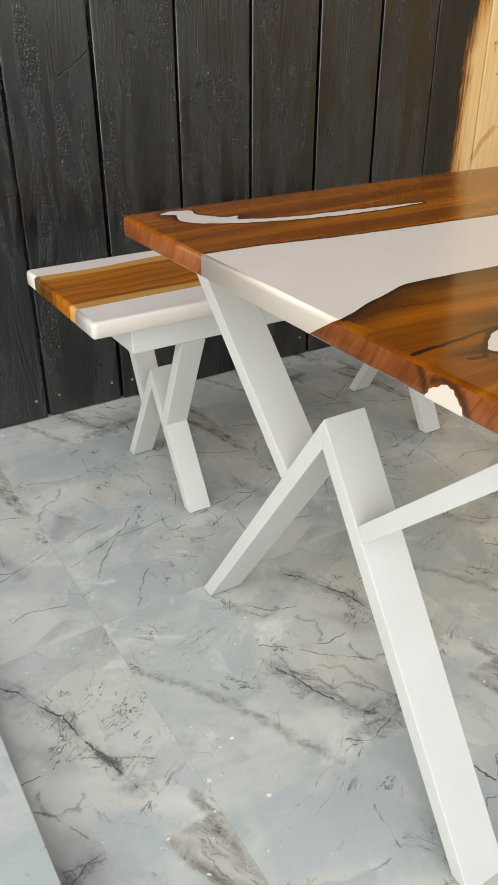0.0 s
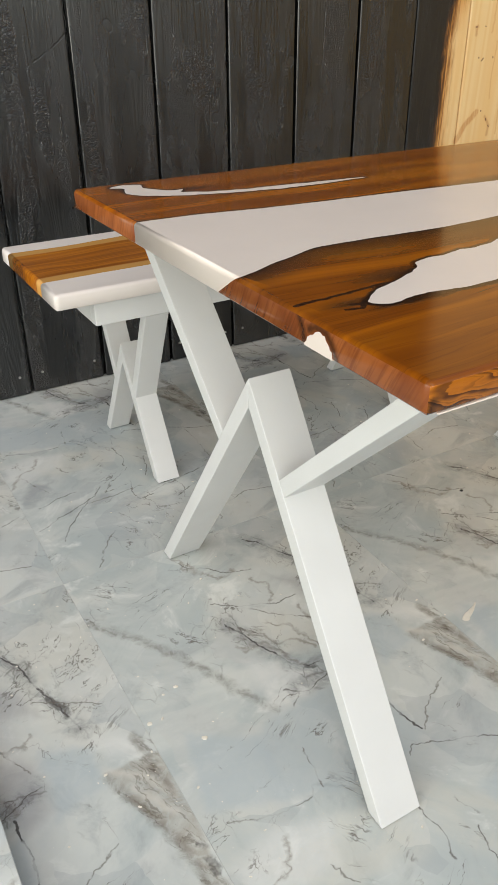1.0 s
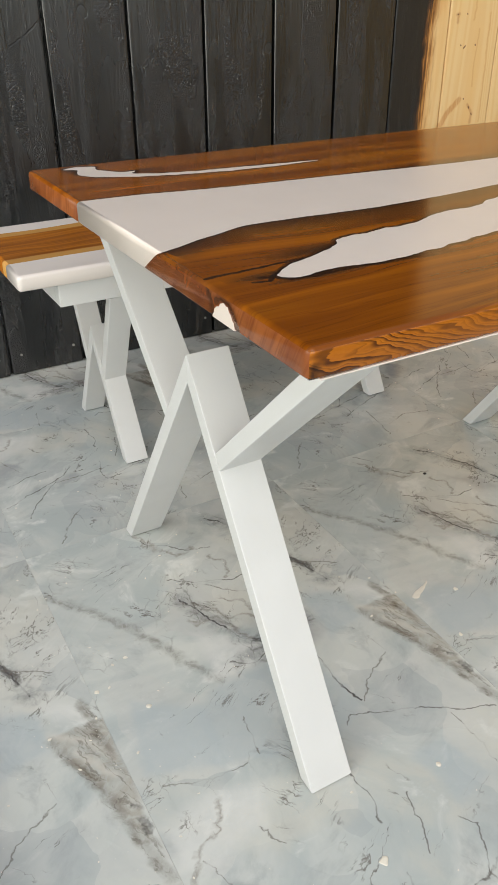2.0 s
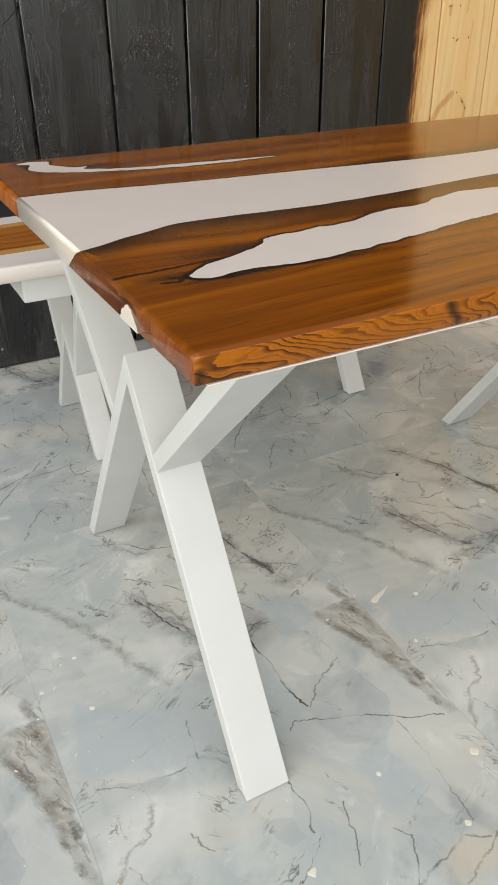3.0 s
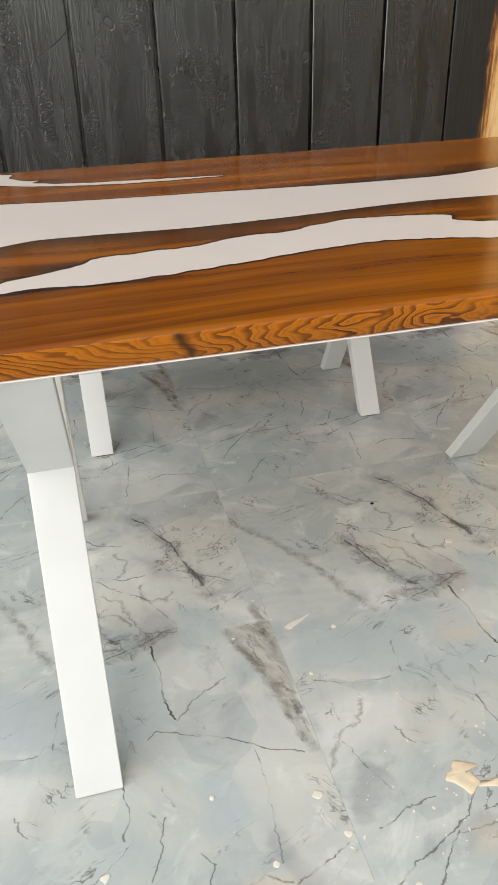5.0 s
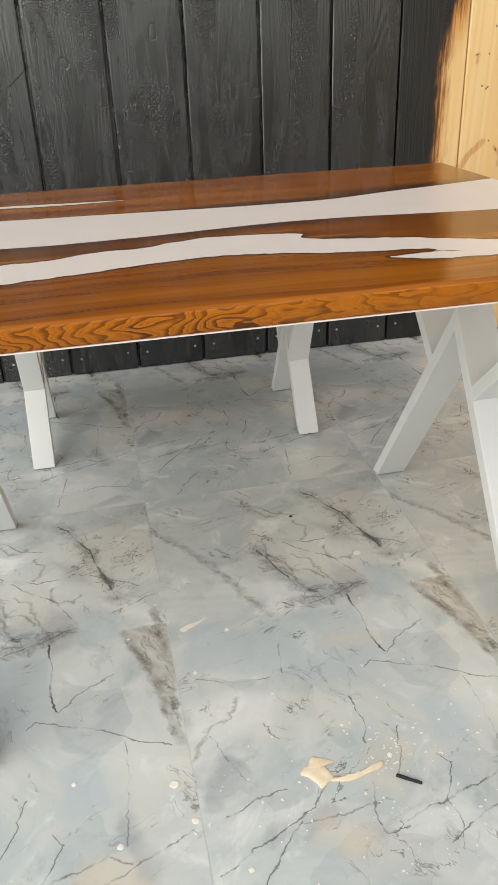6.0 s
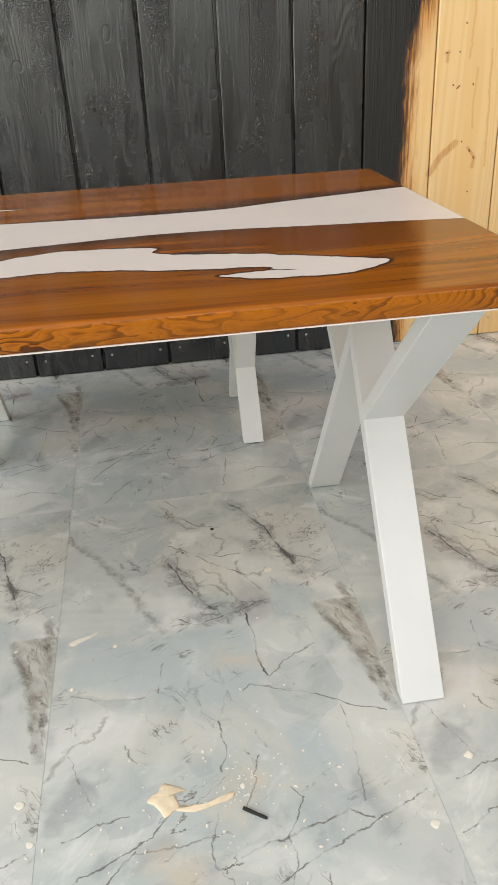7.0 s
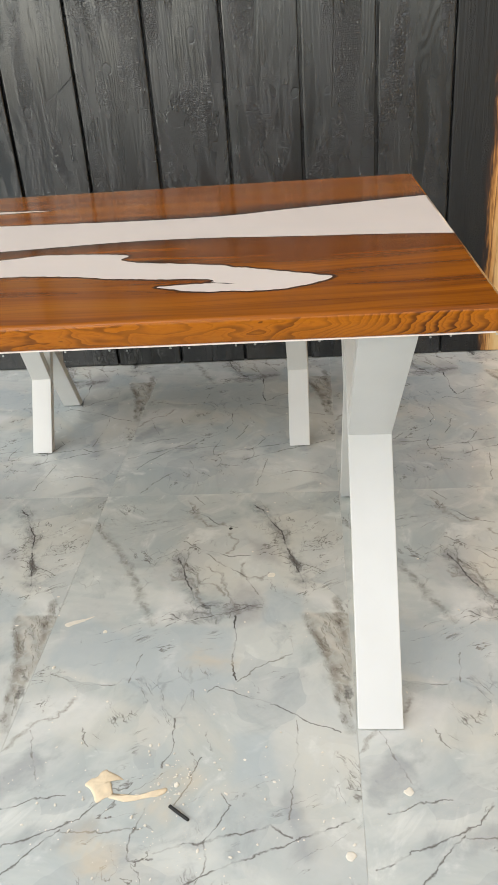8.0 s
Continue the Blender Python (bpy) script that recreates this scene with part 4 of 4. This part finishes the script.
# ---- things on the floor ----
def blob(points, height, dome=0.6, seed=0.0):
    """A low lump with an uneven outline and a bumpy top."""
    bm = bmesh.new()
    cx, cy = sum(p[0] for p in points) / len(points), sum(p[1] for p in points) / len(points)
    rings = []
    for k, (s, h) in enumerate(((1.0, 0.0), (0.97, 0.45), (0.82, 0.8), (0.5, 1.0))):
        ring = []
        for x, y in points:
            w = noise.noise((x * 130 + seed, y * 130, k)) * 0.35 * height * (k > 0)
            ring.append(bm.verts.new((cx + (x - cx) * s, cy + (y - cy) * s, 0.0002 + height * h * (dome if k else 1) + w)))
        rings.append(ring)
    n = len(points)
    for a, b in zip(rings, rings[1:]):
        for i in range(n):
            bm.faces.new((a[i], a[(i + 1) % n], b[(i + 1) % n], b[i]))
    tip = bm.verts.new((cx, cy, height))
    for i in range(n):
        bm.faces.new((rings[-1][i], rings[-1][(i + 1) % n], tip))
    bm.faces.new(rings[0][::-1])
    return bm


PUTTY_X, PUTTY_Y = 1.135, 0.232
body = smooth_line([(1.112, 0.235), (1.127, 0.246), (1.136, 0.261), (1.150, 0.257), (1.173, 0.2425), (1.152, 0.245), (1.157, 0.230),
                    (1.161, 0.216), (1.150, 0.209), (1.138, 0.202), (1.131, 0.214), (1.122, 0.224)], 0.004, 0.004, 5.0, True)
tail = smooth_line([(1.155, 0.218), (1.184, 0.2105), (1.209, 0.216), (1.235, 0.226), (1.245, 0.229), (1.244, 0.219), (1.211, 0.209),
                    (1.183, 0.2045), (1.155, 0.211)], 0.005, 0.0020, 6.0, True)
putty = tagged(link_mesh("dried_putty", blob(body, 0.0026, 0.9, 2.0), PUTTY, smooth=True), "splash of dried beige wood putty on the tiles", "debris")
part("putty_tail", blob(tail, 0.0022, 0.9, 9.0), PUTTY, putty, "thin dragged tail of putty", True)

stick = bmesh.new()
bmesh.ops.create_cone(stick, cap_ends=True, segments=7, radius1=0.0030, radius2=0.0024, depth=0.040)
bmesh.ops.subdivide_edges(stick, edges=[e for e in stick.edges if abs(e.verts[0].co.z - e.verts[1].co.z) > 0.01], cuts=4)
for v in stick.verts:
    v.co += noise.noise_vector(v.co * 260) * 0.0007
bmesh.ops.transform(stick, matrix=pose(1.2715, 0.184, 0.0030, 0, 90, -36), verts=stick.verts[:])
tagged(link_mesh("charred_stick", stick, CHAR_STICK), "short black charred stick lying on the tiles", "debris")

DROPS = [(1.390, 0.762, 0.011), (1.622, 0.226, 0.010), (1.528, 0.121, 0.010), (1.062, 0.587, 0.006), (0.918, 0.263, 0.011), (0.941, 0.193, 0.008),
         (0.83, 0.178, 0.007), (0.765, 0.30, 0.006), (0.60, 0.22, 0.009), (0.425, 0.62, 0.006), (0.43, 0.74, 0.005), (0.36, 0.69, 0.006),
         (1.26, 0.235, 0.006), (0.985, 0.49, 0.005), (1.005, 0.10, 0.006)]
for x, y, r in DROPS:
    ring = []
    for i in range(14):
        a = i / 14 * math.tau
        q = 0.75 * r * (1 + 0.45 * noise.noise((x * 50 + math.cos(a), y * 50 + math.sin(a), 0.0)))
        ring.append((x + q * math.cos(a), y + q * math.sin(a)))
    tagged(link_mesh("resin_drop", blob(ring, 0.0012, 0.9, x), DROP, smooth=True), "small dried cream resin drop on a floor tile", "debris", "resin drops on the floor")
smear = smooth_line([(0.972, 0.612), (0.99, 0.622), (1.012, 0.628), (1.03, 0.634), (1.012, 0.620), (0.995, 0.610), (0.98, 0.602)], 0.006, 0.003, 8.0, True)
tagged(link_mesh("resin_smear", blob(smear, 0.0007, 0.9, 4.0), CRUMB, smooth=True), "thin pale resin smear on a floor tile", "debris")
dot = [(1.286 + 0.0045 * math.cos(i * 0.7), 0.941 + 0.004 * math.sin(i * 0.7)) for i in range(9)]
tagged(link_mesh("charcoal_chip", blob(dot, 0.0025, 0.8, 1.0), CHAR_STICK), "tiny black charcoal chip on the tiles", "debris")

rng = random.Random(7)
crumbs = bmesh.new()
for i in range(820):
    if i < 45:
        x, y = rng.gauss(1.262, 0.022), rng.gauss(0.238, 0.022)
    elif i < 250:
        x, y = rng.gauss(1.20, 0.16), rng.gauss(0.20, 0.09)
    elif i < 380:
        x, y = rng.gauss(0.35, 0.16), rng.gauss(0.75, 0.35)
    else:
        x, y = rng.uniform(-0.1, 2.4), rng.uniform(-0.1, 1.9)
    if x < 0.13:
        continue
    s = rng.choice((0.0005, 0.0006, 0.0008, 0.0011, 0.0016, 0.0024))
    geo = bmesh.ops.create_icosphere(crumbs, subdivisions=1, radius=s)["verts"]
    m = pose(x, y, s * 0.45, 0, 0, rng.uniform(0, 360)) @ Matrix.Diagonal((rng.uniform(0.7, 1.8), rng.uniform(0.6, 1.1), 0.45, 1))
    bmesh.ops.transform(crumbs, matrix=m, verts=geo)
tagged(link_mesh("floor_crumbs", crumbs, CRUMB), "scattered white chips and sawdust on the tiles", "debris", "", "stuff")

# ---- the tiled step by the entrance ----
step = thing("tiled_step", (-0.3, 0.2, 0), "low step clad in pale marble-print tiles", "step")
under(part("tread_tile", box((-0.52, -0.90, 0.040), (0.104, 1.35, 0.050), 0.0015), MARBLE, None, "pale polished tread tile"), step)
under(part("riser", box((-0.515, -0.895, 0.0), (0.098, 1.345, 0.0398)), GROUT, None), step)

# ---- wall boards ----
SEAMS = [0.786 + 0.2318 * k for k in range(-18, 4)] + [1.4814 + 0.2287 * k for k in range(1, 14)]


def board_mesh(width, name):
    bm = box((0.0, 0.0, 0.0), (width, 0.022, 3.49), 0.0055, 3)
    me = bpy.data.meshes.new(name)
    bm.to_mesh(me)
    bm.free()
    return me


def screw_mesh():
    bm = bmesh.new()
    bmesh.ops.create_cone(bm, cap_ends=True, segments=10, radius1=0.0046, radius2=0.0036, depth=0.003)
    bmesh.ops.rotate(bm, matrix=Matrix.Rotation(radians(90), 3, "X"), verts=bm.verts[:])
    me = bpy.data.meshes.new("screw")
    bm.to_mesh(me)
    bm.free()
    me.materials.append(STEEL)
    return me


SCREW = screw_mesh()
rng = random.Random(3)
for a, b in zip(SEAMS, SEAMS[1:]):
    if a < -3.25 or b > 4.6:
        continue
    gap = 0.0085 if b < 2.0 else 0.0035
    me = board_mesh(b - a - gap, "board")
    middle = (a + b) / 2
    me.materials.append(CHARRED if middle < 1.96 else HALF if middle < 2.18 else PINE)
    board = new("board", me)
    board.location = (a + gap / 2, WALL_Y + rng.uniform(-0.002, 0.002), 0.002)
    board.parent = wall_north
    for dx in (0.034, b - a - 0.034):
        screw = new("screw", SCREW)
        screw.location = (dx - gap / 2 + rng.uniform(-0.004, 0.004), -0.0008, 0.061 + rng.uniform(-0.005, 0.005))
        screw.parent = board

# ---- floor tiles ----
def tile_mesh():
    bm = box((0.0003, 0.0003, -0.010), (0.5997, 1.1997, 0.0), 0.0002, 1)
    me = bpy.data.meshes.new("tile")
    bm.to_mesh(me)
    bm.free()
    me.materials.append(MARBLE)
    return me


TILE = tile_mesh()
for i in range(-6, 7):
    for j in range(-3, 2):
        tile = new("floor_tile", TILE)
        tile.location = (0.350 + 0.6 * i, -0.10 + 1.2 * j, 0.0)
        tile.parent = floor
